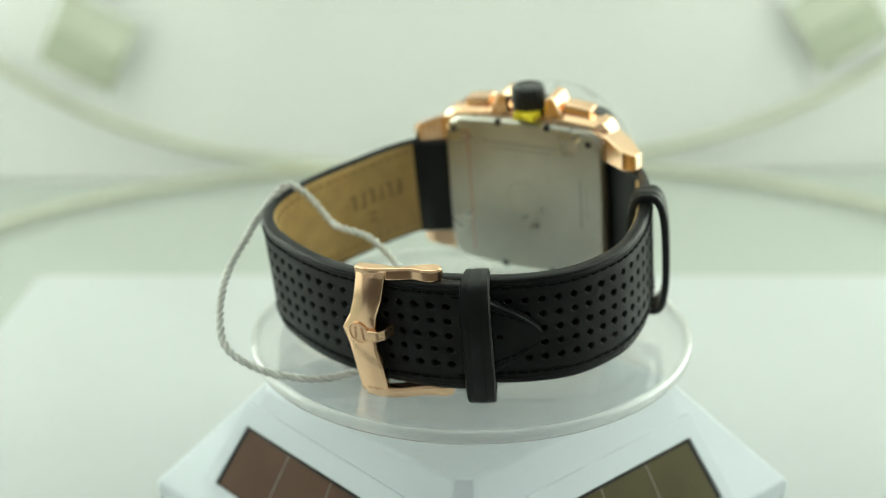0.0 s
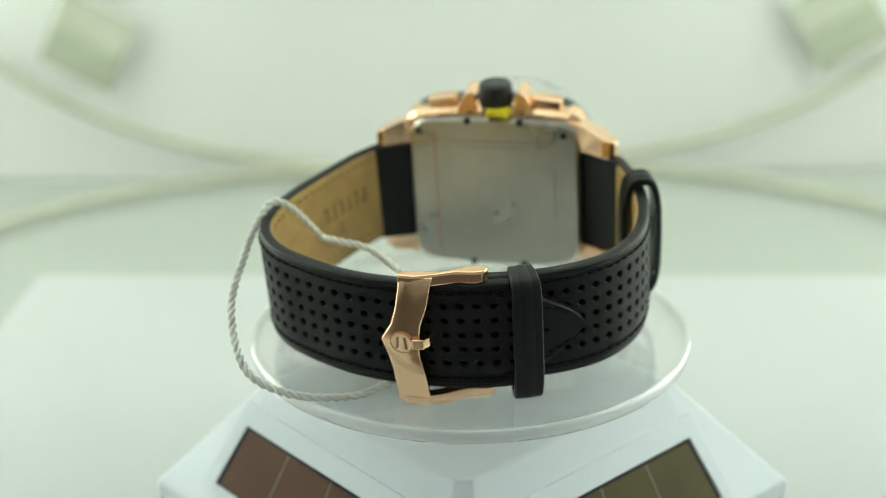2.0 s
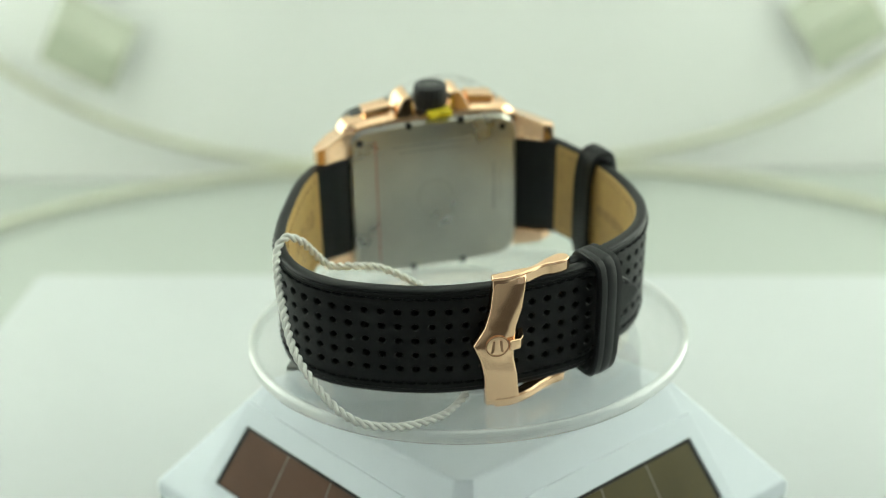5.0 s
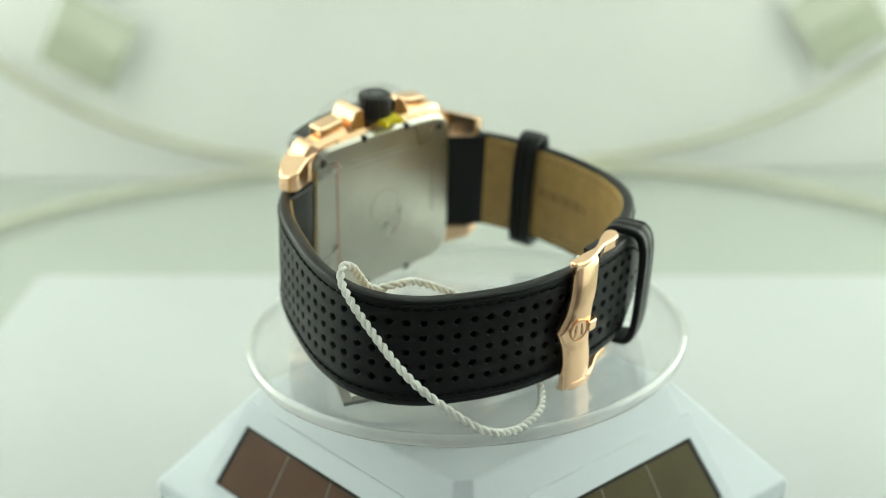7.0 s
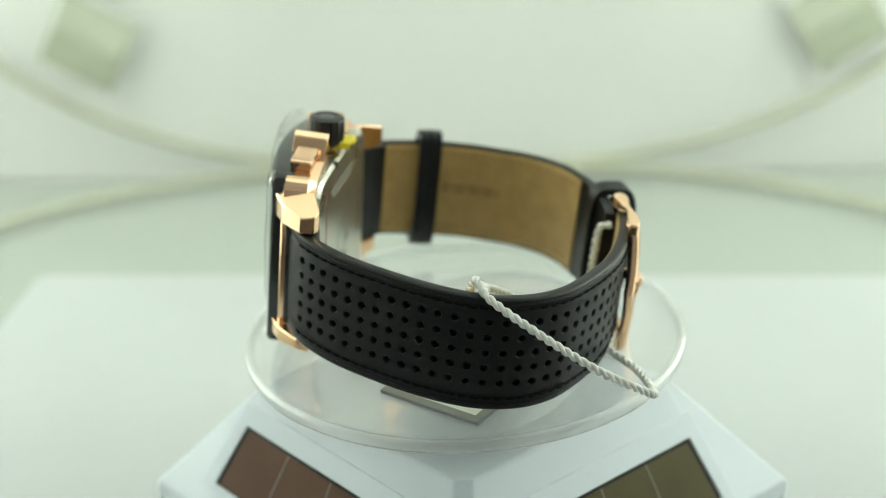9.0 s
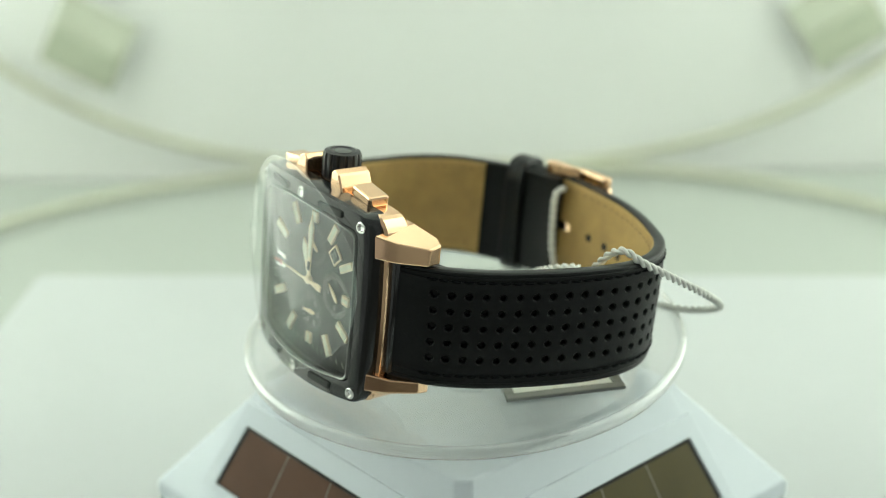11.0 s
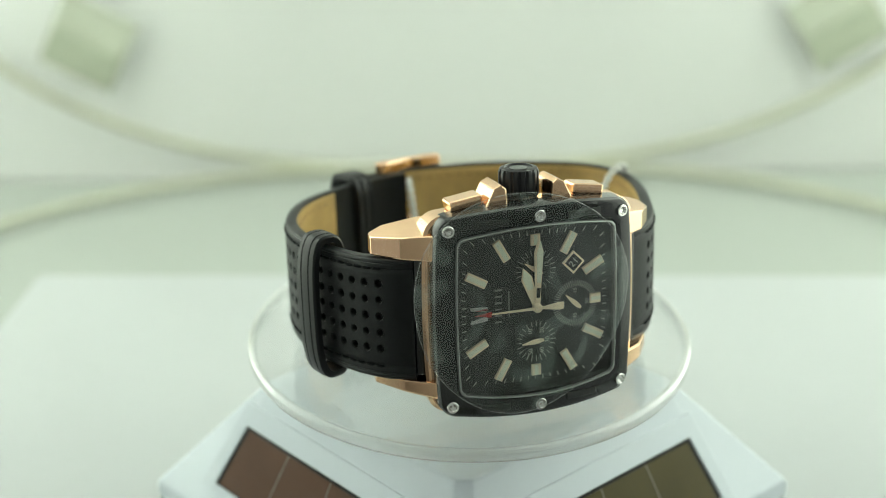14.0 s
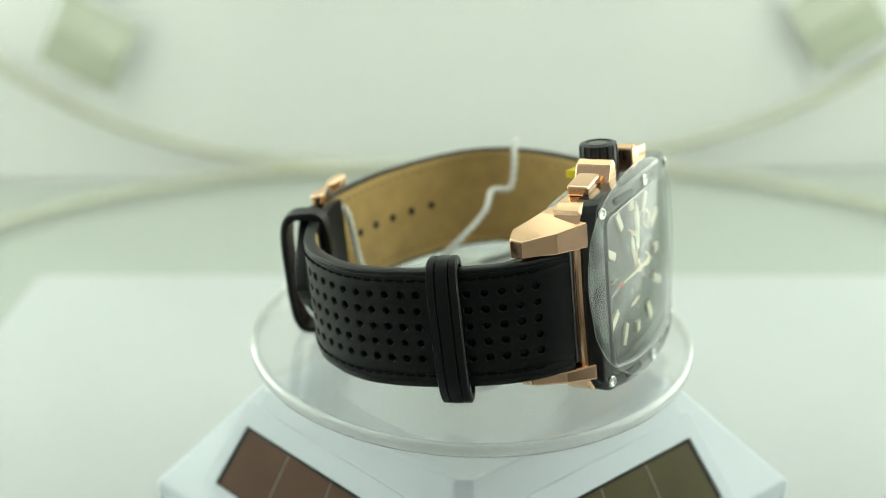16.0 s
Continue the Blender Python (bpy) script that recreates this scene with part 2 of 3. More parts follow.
# ---- the turntable's base ----
def turntable_base():
    base = new("solar_turntable_base")
    tagged(base, "white plastic pyramid-shaped turntable base with solar panels", "turntable")
    top, foot = 35.0, 5.0
    T = [(-4, -46), (-49, -6.5), (-49, -2), (-3, 42), (1, 42), (46, -2), (46, -6.5), (0, -46)]
    B = [(-5, -65.7), (-65, -13), (-80, 1), (-5, 68), (1, 68), (78, -2), (62, -14), (1, -66.4)]
    bm = loft([[(x * 0.99, y * 0.99, 0) for x, y in B], [(x, y, 0.8) for x, y in B], [(x, y, foot) for x, y in B], [(x, y, top) for x, y in T]])
    bmesh.ops.recalc_face_normals(bm, faces=bm.faces)
    part("housing", bevel(bm, 0.7, 2, 0.12), PLASTIC, base)
    part("spindle", turned([(9, 34.5), (9, 37), (4, 37.5), (4, 42.8)]), PLASTIC, base, "short plastic spindle", smooth=False)
    for a, b, c, cells, lean, drop, label in (((-4, -46, top), (-49, -6.5, top), (-65, -13, foot), PANEL, -4.0, 0.0, "brown solar cell"), ((46, -6.5, top), (0, -46, top), (62, -14, foot), PANEL_B, 0.0, 1.6, "olive-brown solar cell")):
        a, b, c = Vector(a), Vector(b), Vector(c)
        ex = (b - a).normalized()
        n = ex.cross(c - a).normalized()
        n = -n if n.z < 0 else n
        ey = n.cross(ex)
        if ey.z > 0:
            ex, ey = -ex, -ey
        side = 1.0 if ex.x * (1 if cells is PANEL_B else -1) > 0 else -1.0
        mid = (a + b) / 2 + ex * side + ey * drop
        m = Matrix(((ex.x, ey.x, n.x, mid.x / 1000), (ex.y, ey.y, n.y, mid.y / 1000), (ex.z, ey.z, n.z, mid.z / 1000), (0, 0, 0, 1))) @ pose(0, 0, 0, 0, 0, lean)
        rim = bmesh.new()
        outer = [(-33.0, 6.6), (33.0, 6.6), (38.4, 30.3), (-38.4, 30.3)]
        inner = [(-30.2, 12.0), (30.2, 12.0), (34.0, 28.5), (-34.0, 28.5)]
        vo = [[rim.verts.new((x, y, z)) for x, y in outer] for z in (-0.6, 0.6)]
        vi = [[rim.verts.new((x, y, z)) for x, y in inner] for z in (0.6, -0.6)]
        for p, q in ((vo[0], vo[1]), (vo[1], vi[0]), (vi[0], vi[1])):
            for i in range(4):
                j = (i + 1) % 4
                rim.faces.new((p[i], p[j], q[j], q[i]))
        bmesh.ops.recalc_face_normals(rim, faces=rim.faces)
        frame_part = part("panel_frame", bevel(rim, 0.25, 2), PLASTIC, base, at=m)
        part("panel_bed", prism([(-30.3, 11.9), (30.3, 11.9), (34.1, 28.6), (-34.1, 28.6)], 0.08, 0.16), DARK, frame_part, "black bed")
        for k in range(4):
            x0, x1 = -29.2 + 14.6 * k + 0.12, -29.2 + 14.6 * (k + 1) - 0.12
            u0, u1 = -32.8 + 16.4 * k + 0.12, -32.8 + 16.4 * (k + 1) - 0.12
            part("solar_cell", prism([(x0, 12.8), (x1, 12.8), (u1, 28.1), (u0, 28.1)], 0.16, 0.34), cells, frame_part, label)
        for k in range(1, 4):
            x0, u0 = -29.2 + 14.6 * k, -32.8 + 16.4 * k
            part("cell_line", prism([(x0 - 0.16, 12.8), (x0 + 0.16, 12.8), (u0 + 0.16, 28.1), (u0 - 0.16, 28.1)], 0.14, 0.38), CELL_LINE, frame_part)
    return base


turntable_base()

# ---- the turning disc ----
disc = new("display_disc")
disc.matrix_basis = DISC
part("plate", turned([(50.4, -3.1), (50.4, 0)], 160), ACRYLIC, disc)
bm = bmesh.new()
loft([[(r * math.cos(k * math.tau / 160), r * math.sin(k * math.tau / 160), z) for k in range(160)] for r, z in ((50.43, -3.1), (51.3, -3.05), (51.7, -2.7), (51.8, -2.2), (51.8, -0.9), (51.7, -0.4), (51.3, -0.06), (50.43, 0.0))], True, False, bm)
part("rim", fix(bm), RIM, disc, "milky polished rim of the disc", smooth=True)
tagged(disc, "round clear acrylic turntable disc with rounded rim", "turntable disc")

# hang tag under the watch
tag_card = new("hang_tag")
tag_card.matrix_basis = DISC
tagged(tag_card, "white card hang tag with grey rim lying under the watch", "tag")
E1, E2, C0 = Vector((-0.53, -0.85, 0)), Vector((-0.87, 0.49, 0)), Vector((45.8, 6.2, 0))


def tag_quad(a, b, c, d, z0, z1):
    return prism([((C0 + E1 * s + E2 * t).x, (C0 + E1 * s + E2 * t).y) for s, t in ((a, c), (b, c), (b, d), (a, d))], z0, z1)


part("card", tag_quad(2.2, 23.8, 2.2, 30, 0.05, 0.5), CARD, tag_card)
for q in ((0, 26, 0, 2.2), (0, 2.2, 2.2, 30), (23.8, 26, 2.2, 30)):
    part("rim", bevel(tag_quad(*q, 0.05, 0.95), 0.2), TAG, tag_card, "grey rim of the card")
# added block, hidden under the watch, that props it up; no part of the card
part("prop_block", bevel(tag_quad(3, 23, 16, 30, 0.5, 2.6), 0.3), CARD, tag_card, "white block added to prop the watch")


# ---- the watch; x towards six o'clock, y inwards, z towards the crown ----
watch = new("wrist_watch")
watch.matrix_basis = WATCH
tagged(watch, "square rose-gold chronograph with black bezel and perforated black strap", "watch")


BOW = 2.3


def bow(x):
    return -BOW + BOW * (x / 18.7) ** 2


def face_loop(hx, hz, bx, bz, r, n=12):
    """Rounded square with bowed sides, anticlockwise from the lower right corner, as (x, z)."""
    pts = []
    for cx, cz, a0 in ((1, 1, 0), (-1, 1, 90), (-1, -1, 180), (1, -1, 270)):
        for k in range(7):
            a = radians(a0 + 15 * k)
            pts.append((cx * (hx - r) + r * math.cos(a), cz * (hz - r) + r * math.sin(a)))
        ax, az = pts[-1]
        nxt = {0: (-(hx - r), hz), 90: (-hx, -(hz - r)), 180: (hx - r, -hz), 270: (hx, hz - r)}[a0]
        for k in range(1, n):
            f = k / n
            pts.append((ax + (nxt[0] - ax) * f, az + (nxt[1] - az) * f))
    out = []
    for x, z in pts:
        wx = max(0.0, 1 - (z / hz) ** 2)
        wz = max(0.0, 1 - (x / hx) ** 2)
        out.append((x + math.copysign(bx * wx, x) * min(1, abs(x) / hx) ** 3, z + math.copysign(bz * wz, z) * min(1, abs(z) / hz) ** 3))
    return out


def face_loft(steps, caps=True, curve=1.0):
    """steps: (hx, hz, bx, bz, r, y); the loops follow the bow of the face."""
    loops = []
    for hx, hz, bx, bz, r, y in steps:
        loops.append([(x, y + curve * (bow(x) + BOW), z) for x, z in face_loop(hx, hz, bx, bz, r)])
    return loft(loops, True, caps)


# case middle and back
BACK_Y = 12.05
bm = face_loft([(16.4, 15.6, 0.5, 1.5, 1.4, 2.5), (17.8, 17.0, 0.5, 1.5, 1.6, 2.5), (21.9, 19.6, 0.9, 1.3, 3.2, 2.2), (22.4, 20.2, 0.9, 1.5, 3.4, 2.6), (22.3, 20.2, 0.9, 1.5, 3.4, 7.6), (21.0, 19.4, 0.7, 1.3, 3.4, 9.2)], True, 0.35)
case = part("case", fix(bm), GOLD, watch, "polished rose-gold case body")
bm = face_loft([(21.2, 19.4, 0.4, 1.0, 4.0, 8.6), (21.0, 19.3, 0.4, 1.0, 4.0, 11.2), (20.4, 18.6, 0.4, 1.0, 3.8, 12.0), (20.1, 18.3, 0.4, 1.0, 3.8, 12.05)], True, 0.0)
case_back = part("case_back", fix(bm), STEEL, watch, "brushed steel case back with protective film", at=mm(-0.6, 0.3, -0.7, 1.8, 0, -1.7))
# screw holes are solid discs, the shade inside them put in as black
hole = None
for x, z in ((-6.9, 19.35), (6.2, 19.35), (-17.6, 16.4), (18.6, 16.4), (-6.9, -19.35), (6.2, -19.35)):
    at = mm(x, BACK_Y - 0.85, z, -90)
    if hole is None:
        hole = part("screw_hole_shade", turned([(0.9, -0.4), (0.9, 0.85), (0.5, 0.88)], 14), DARK, case_back, at=at)
    else:
        again(hole, at)
part("film_edge", box(14.6, 14.9, BACK_Y - 0.15, BACK_Y + 0.12, -16.5, 16.8), mat("pink_line", (0.50, 0.20, 0.15), 0.5), case_back, "thin pinkish line of the film")
for x0, x1, z0, z1 in ((-9.5, 10.5, 14.0, 14.5), (-15.6, -15.1, -6, 7), (-8.0, 9.0, 12.6, 12.9), (-17.0, -16.8, -3, 5)):
    yb = BACK_Y
    part("engraved_bar", box(x0, x1, yb - 0.1, yb + 0.12, z0, z1), mat("engraved_steel", (0.42, 0.41, 0.38), 0.5, 1.0), case_back, "plain bar of engraving")

ring = turned([(4.6, -0.5), (4.6, 0.03), (4.2, 0.03), (4.2, -0.5)], 40)
part("engraved_ring", ring, mat("etched_steel", (0.50, 0.49, 0.43), 0.5, 0.7), case_back, "faint etched ring", at=mm(0, BACK_Y + 0.04, 0, -90))

# bezel: a bowed ring
O_, I_ = (20.9, 20.5, 0.9, 1.7, 2.8), (17.2, 16.4, 0.5, 1.7, 1.4)


def ring(o, y, g=0.0):
    hx, hz, bx, bz, r = o
    return [(x, y + bow(x), z) for x, z in face_loop(hx + g, hz + g, bx, bz, max(0.4, r + g))]


bm = loft([ring(I_, 3.4), ring(I_, 0.6), ring(I_, 0.35, 0.3), ring(O_, 0.0, -0.9), ring(O_, 0.25, -0.35), ring(O_, 0.9), ring(O_, 4.9), ring(O_, 5.2, -0.5)], True, False)
bezel = part("bezel", fix(bm), BLACK, watch, "glossy black curved bezel")
screw = None
for x, z in ((-18.7, 18.2), (-0.4, 19.9), (18.7, 18.2), (-18.7, -18.5), (-0.4, -19.9), (18.7, -18.5)):
    at = mm(x, bow(x), z, 90, 0, math.degrees(math.atan(2 * BOW * x / 18.7 ** 2)))
    if screw is None:
        bm = turned([(1.25, -0.3), (1.25, 0.25), (1.1, 0.42), (0.85, 0.42), (0.6, 0.1), (0.25, 0.02)], 20)
        screw = part("bezel_screw", bm, CHROME, bezel, "round polished steel screw", smooth=False, at=at)
    else:
        again(screw, at)
for x, z, w in ((-10.5, 19.2, 7.5), (9.5, 19.2, 7.5), (-10, -19.4, 6), (9, -19.4, 7)):
    bm = bmesh.new()
    bmesh.ops.create_cube(bm, size=1, matrix=Matrix.Translation((x, bow(x) + 0.06, z)) @ Matrix.Rotation(math.atan(2 * BOW * x / 18.7 ** 2), 4, "Z") @ Matrix.Diagonal((w, 0.5, 1.5, 1)))
    part("bezel_recess", bevel(bm, 0.2), DIAL, bezel, "matt sunken bar")

# dial
bm = loft([[(x, y, z) for x, z in face_loop(17.4, 16.6, 0.5, 1.7, 1.5)] for y in (0.4, 1.2)])
dial = part("dial", fix(bm), DIAL, watch, "black chronograph dial with raised pale markers", at=mm(0, 0.9, 0))
bm = loft([[(x * k, y, z * k) for x, z in face_loop(17.3, 16.5, 0.5, 1.7, 1.5)] for k, y in ((1.0, 0.35), (1.0, -0.6), (0.985, -0.6), (0.965, 0.38))], True, False)
part("rehaut", fix(bm), DIAL, dial)


def on_dial(name, poly, material, y0, y1, label="", parent=None):
    return part(name, prism(poly, y1, y0, "y"), material, parent or dial, label)


def bar_poly(x, z, ang, length, width):
    c, s = math.cos(ang), math.sin(ang)
    return [(x + c * a - s * b, z + s * a + c * b) for a, b in ((-length / 2, -width / 2), (length / 2, -width / 2), (length / 2, width / 2), (-length / 2, width / 2))]


for sx in (-1, 1):
    for sz in (-1, 1):
        for x, z in ((7.3, 12.6), (12.8, 7.2)):
            ang = math.atan2(sz * z, sx * x)
            m = on_dial("hour_marker", bar_poly(sx * x, sz * z, ang, 4.7, 1.75), PALE, 0.42, -0.15, "bar marker in pale gold")
            on_dial("lume_strip", bar_poly(sx * x, sz * z, ang, 4.5, 0.95), LUME, -0.14, -0.22, "pale lume strip", m)
for x, z in ((13.3, 0), (0, -13.7), (0, 14.1)):
    m = on_dial("hour_marker", bar_poly(x, z, math.atan2(z, x), 2.3, 2.0), PALE, 0.42, -0.15, "short square marker in pale gold")
    on_dial("lume_strip", bar_poly(x, z, math.atan2(z, x), 2.1, 0.8), LUME, -0.14, -0.22, "pale lume strip", m)
# emblem at twelve o'clock: a plain fork-like shape
for sz in (-1, 1):
    on_dial("emblem", [(-14.3, sz * 1.8), (-14.2, sz * 1.1), (-11.0, sz * 0.5), (-10.4, sz * 0.9), (-10.6, sz * 1.5)], CHROME, 0.42, -0.2, "polished emblem half")
# plain bars in place of the maker's mark and the script under it
for k, ln in enumerate((0.9, 0.9, 0.7, 1.0, 0.9, 1.0)):
    on_dial("mark_bar", bar_poly(-8.0, -2.3 + k * 1.35, 0, 1.55, ln * 0.42), MARK, 0.42, 0.36, "plain bar of lettering")
on_dial("script_bar", bar_poly(-5.7, 1.2, math.pi / 2, 5.6, 0.26), MARK, 0.42, 0.37, "plain bar of script")


def ticks(name, cx, cz, r0, r1, n, skip, w, square=0.0):
    bm = bmesh.new()
    for k in range(n):
        if skip and k % skip == 0 and skip < 0:
            continue
        a = k * math.tau / n
        q = 1 / max(abs(math.cos(a)), abs(math.sin(a))) if square else 1.0
        q = 1 + (q - 1) * square
        p0, p1 = r0 * q, r1 * q
        poly = bar_poly(cx + math.cos(a) * (p0 + p1) / 2, cz + math.sin(a) * (p0 + p1) / 2, a, p1 - p0, w)
        vs = [[bm.verts.new((x, y, z)) for x, z in poly] for y in (0.41, 0.34)]
        bm.faces.new(vs[1])
        for i in range(4):
            bm.faces.new((vs[0][i], vs[0][(i + 1) % 4], vs[1][(i + 1) % 4], vs[1][i]))
    bmesh.ops.recalc_face_normals(bm, faces=bm.faces)
    ob = part(name, bm, PRINT, dial)
    tagged(ob, "fine printed scale marks", kind="stuff")


ticks("minute_scale", 0, 0, 15.0, 15.9, 60, 0, 0.16, 0.85)
SUBS = (("subdial_seconds", 0.2, -7.6, 24), ("subdial_minutes", 8.9, -0.6, 60), ("subdial_hours", 0.2, 7.6, 24))
for nm, cx, cz, n in SUBS:
    bm = prism([(cx + 4.6 * math.cos(k * math.tau / 40), cz + 4.6 * math.sin(k * math.tau / 40)) for k in range(40)], 0.405, 0.385, "y")
    part("subdial", fix(bm), DIAL, dial, "round matt subdial")
    ticks("subdial_scale", cx, cz, 3.2 if n == 24 else 3.6, 4.4 if n == 24 else 4.95, n, 0, 0.13 if n == 24 else 0.11)


def lettering(text, x, z, size, material, y=0.36, up=(-1, 0)):
    cu = bpy.data.curves.new("lettering", "FONT")
    cu.body, cu.size, cu.align_x, cu.align_y, cu.extrude = text, size / 1000, "CENTER", "CENTER", 0.00002
    tmp = bpy.data.objects.new("lettering", cu)
    me = bpy.data.meshes.new_from_object(tmp)
    bpy.data.objects.remove(tmp)
    me.materials.append(material)
    ob = new("lettering", me)
    ob.parent = dial
    ux, uz = up
    # right = towards z for up = -x
    rx, rz = uz, -ux
    ob.matrix_basis = Matrix(((rx, ux, 0, x / 1000), (0, 0, -1, y / 1000), (rz, uz, 0, z / 1000), (0, 0, 0, 1)))
    return ob


for k, s in enumerate(("10", "20", "30", "40", "50")):
    a = radians(180 - 60 * (k + 1))
    lettering(s, 0.2 + 2.5 * math.cos(a), -7.6 + 2.5 * math.sin(a), 1.35, PRINT)
for k, s in enumerate(("15", "30", "45", "60")):
    a = radians(90 - 90 * k)
    lettering(s, 8.9 + 2.7 * math.cos(a), -0.6 + 2.7 * math.sin(a), 1.25, PRINT)
lettering("12", 2.6, 8.6, 1.2, PRINT)
lettering("24", -1.6, 9.2, 1.0, PRINT)

# date window, a diamond
D0 = (8.4, 8.3)
dm = on_dial("date_window", bar_poly(*D0, math.pi / 4, 3.5, 3.5), PALE, 0.42, 0.0, "diamond-shaped date frame")
on_dial("date_disc", bar_poly(*D0, math.pi / 4, 2.7, 2.7), DARK, 0.0, -0.03, "black date disc", dm)
lettering("21", *D0, 2.1, PRINT, -0.06, (-0.7071, 0.7071))


def pointer(name, poly, ang, cx, cz, y, material, label, parent=None):
    c, s = math.cos(ang), math.sin(ang)
    bm = prism([(cx + c * a - s * b, cz + s * a + c * b) for a, b in poly], y, y - 0.22, "y")
    return part(name, bm, material, parent or dial, label)


UP = math.pi / 2
h = pointer("minute_pointer", [(0, -0.55), (4.5, -0.65), (11.8, -1.0), (14.8, 0), (11.8, 1.0), (4.5, 0.65), (0, 0.55)], UP - 0.03, 0, 0, -0.75, PALE, "pale gold pointer with lume")
pointer("lume_strip", [(5.4, -0.4), (11.6, -0.68), (14.0, 0), (11.6, 0.68), (5.4, 0.4)], UP - 0.05, 0, 0, -0.92, LUME, "pale lume strip", h)
pointer("cut_out", [(2.2, -0.35), (4.2, -0.4), (4.2, 0.4), (2.2, 0.35)], UP - 0.05, 0, 0, -0.92, DARK, "dark cut-out", h)
h = pointer("hour_pointer", [(0, -0.6), (4.0, -0.95), (6.8, -1.2), (9.2, 0), (6.8, 1.2), (4.0, 0.95), (0, 0.6)], UP + 0.33, 0, 0, -0.4, PALE, "short pale gold pointer with lume")
pointer("lume_strip", [(4.3, -0.6), (7.2, -0.9), (8.7, 0), (7.2, 0.9), (4.3, 0.6)], UP + 0.33, 0, 0, -0.57, LUME, "pale lume strip", h)
h = pointer("second_pointer", [(-5.6, -0.2), (-5.6, -0.75), (-4.6, -0.8), (-1.2, -0.3), (13.2, -0.1), (13.2, 0.1), (-1.2, 0.3), (-4.6, 0.8), (-5.6, 0.75), (-5.6, 0.2)], math.pi - 0.02, 0, 0, -1.1, PALE, "thin pale gold chronograph pointer")
pointer("red_tip", [(10.2, -0.55), (13.6, -0.05), (13.6, 0.05), (10.2, 0.55)], math.pi - 0.02, 0, 0, -1.2, RED, "red arrow tip", h)
part("pointer_boss", turned([(1.0, 0), (1.0, 0.9), (0.6, 1.2), (0.3, 1.2)], 20), PALE, dial, at=mm(0, -0.3, 0, 90))
for cx, cz, ang, ln in ((0.2, -7.6, math.pi + 0.1, 3.2), (8.9, -0.6, math.pi - 0.75, 2.9), (0.2, 7.6, math.pi - 0.6, 3.0)):
    pointer("small_pointer", [(-1.6, -0.25), (-0.6, -0.5), (0.6, -0.5), (ln, -0.1), (ln, 0.1), (0.6, 0.5), (-0.6, 0.5), (-1.6, 0.25)], ang, cx, cz, 0.2, PALE, "small pale gold pointer")


# glass and the protective film
def bowed_sheet(loop_at, ks, thick):
    bm = bmesh.new()
    rows = [[bm.verts.new(p) for p in loop_at(k)] for k in ks]
    c = bm.verts.new(loop_at(0.0)[0])
    n = len(rows[0])
    for i in range(n):
        bm.faces.new((c, rows[0][i], rows[0][(i + 1) % n]))
    for a, b in zip(rows, rows[1:]):
        for i in range(n):
            bm.faces.new((a[i], a[(i + 1) % n], b[(i + 1) % n], b[i]))
    bmesh.ops.recalc_face_normals(bm, faces=bm.faces)
    return bm


GL = face_loop(17.1, 16.3, 0.5, 1.7, 1.4)
ob = part("watch_glass", bowed_sheet(lambda k: [(x * k, bow(x * k) - 0.05 - 0.25 * (1 - k * k), z * k) for x, z in GL], (0.25, 0.5, 0.75, 0.9, 1.0), 0), GLASS, watch, "clear curved watch glass", smooth=True)
bm = loft([[(x * k, y + bow(x * k), z * k) for x, z in GL] for k, y in ((1.0, 0.7), (1.0, 0.0), (0.99, -0.1), (0.98, 0.0), (0.98, 0.7))], True, False)
part("glass_rim", fix(bm), mat("glass_rim_grey", (0.38, 0.40, 0.38), 0.22, 0.5), watch, "pale bevelled rim of the glass")


def film_at(k):
    pts = []
    for i in range(96):
        a = i * math.tau / 96
        r = 22.9 + 0.7 * math.sin(3 * a + 1)
        x, z = -3.6 + k * r * math.cos(a), 2.6 + k * r * math.sin(a)
        w = noise.noise(Vector((x * 0.12, 3.3, z * 0.12)))
        y = min(bow(x), 1.5) - 1.0 - 0.3 * w * k
        pts.append((x, y, z))
    return pts


part("protective_film", bowed_sheet(film_at, (0.12, 0.25, 0.38, 0.5, 0.62, 0.74, 0.86, 0.94, 1.0), 0), FILM, watch, "thin clear round protective film with ripples", smooth=True)
# whitish tube along the cut edge stands in for the light caught there
edge = film_at(1.0)
part("film_rim_glint", tube(edge + edge[:1], 0.07, 6, step=0), RIM, watch, "cut edge of the clear film, whitened for the light it catches", smooth=True)

# crown, guards, pushers
bm = bmesh.new()
loops = []
for r, z in ((3.4, 21.5), (3.95, 22.2), (4.1, 22.6), (4.1, 27.0), (3.8, 27.7), (2.9, 27.9), (2.7, 27.6)):
    loops.append([((r - (0.42 if (k % 6) < 2 and 22.4 < z < 27.3 else 0)) * math.cos(k * math.tau / 96), (r - (0.42 if (k % 6) < 2 and 22.4 < z < 27.3 else 0)) * math.sin(k * math.tau / 96), z) for k in range(96)])
crown = part("crown", fix(loft(loops)), RUBBER, watch, "ribbed black winding crown", at=mm(-0.8, 7.3, -0.1))
part("crown_emblem", turned([(1.9, 27.5), (1.9, 27.72), (1.4, 27.75)], 28), BLACK, crown)
part("crown_stem", turned([(2.2, 19), (2.2, 22)], 24), GOLD, crown)
part("crown_tab", bevel(prism([(-5.0, 9.5), (1.2, 9.5), (0.8, 13.2), (-1.6, 12.6), (-4.6, 13.6)], 20.8, 22.5), 0.3), YELLOW, watch, "bright yellow plastic spacer under the crown")
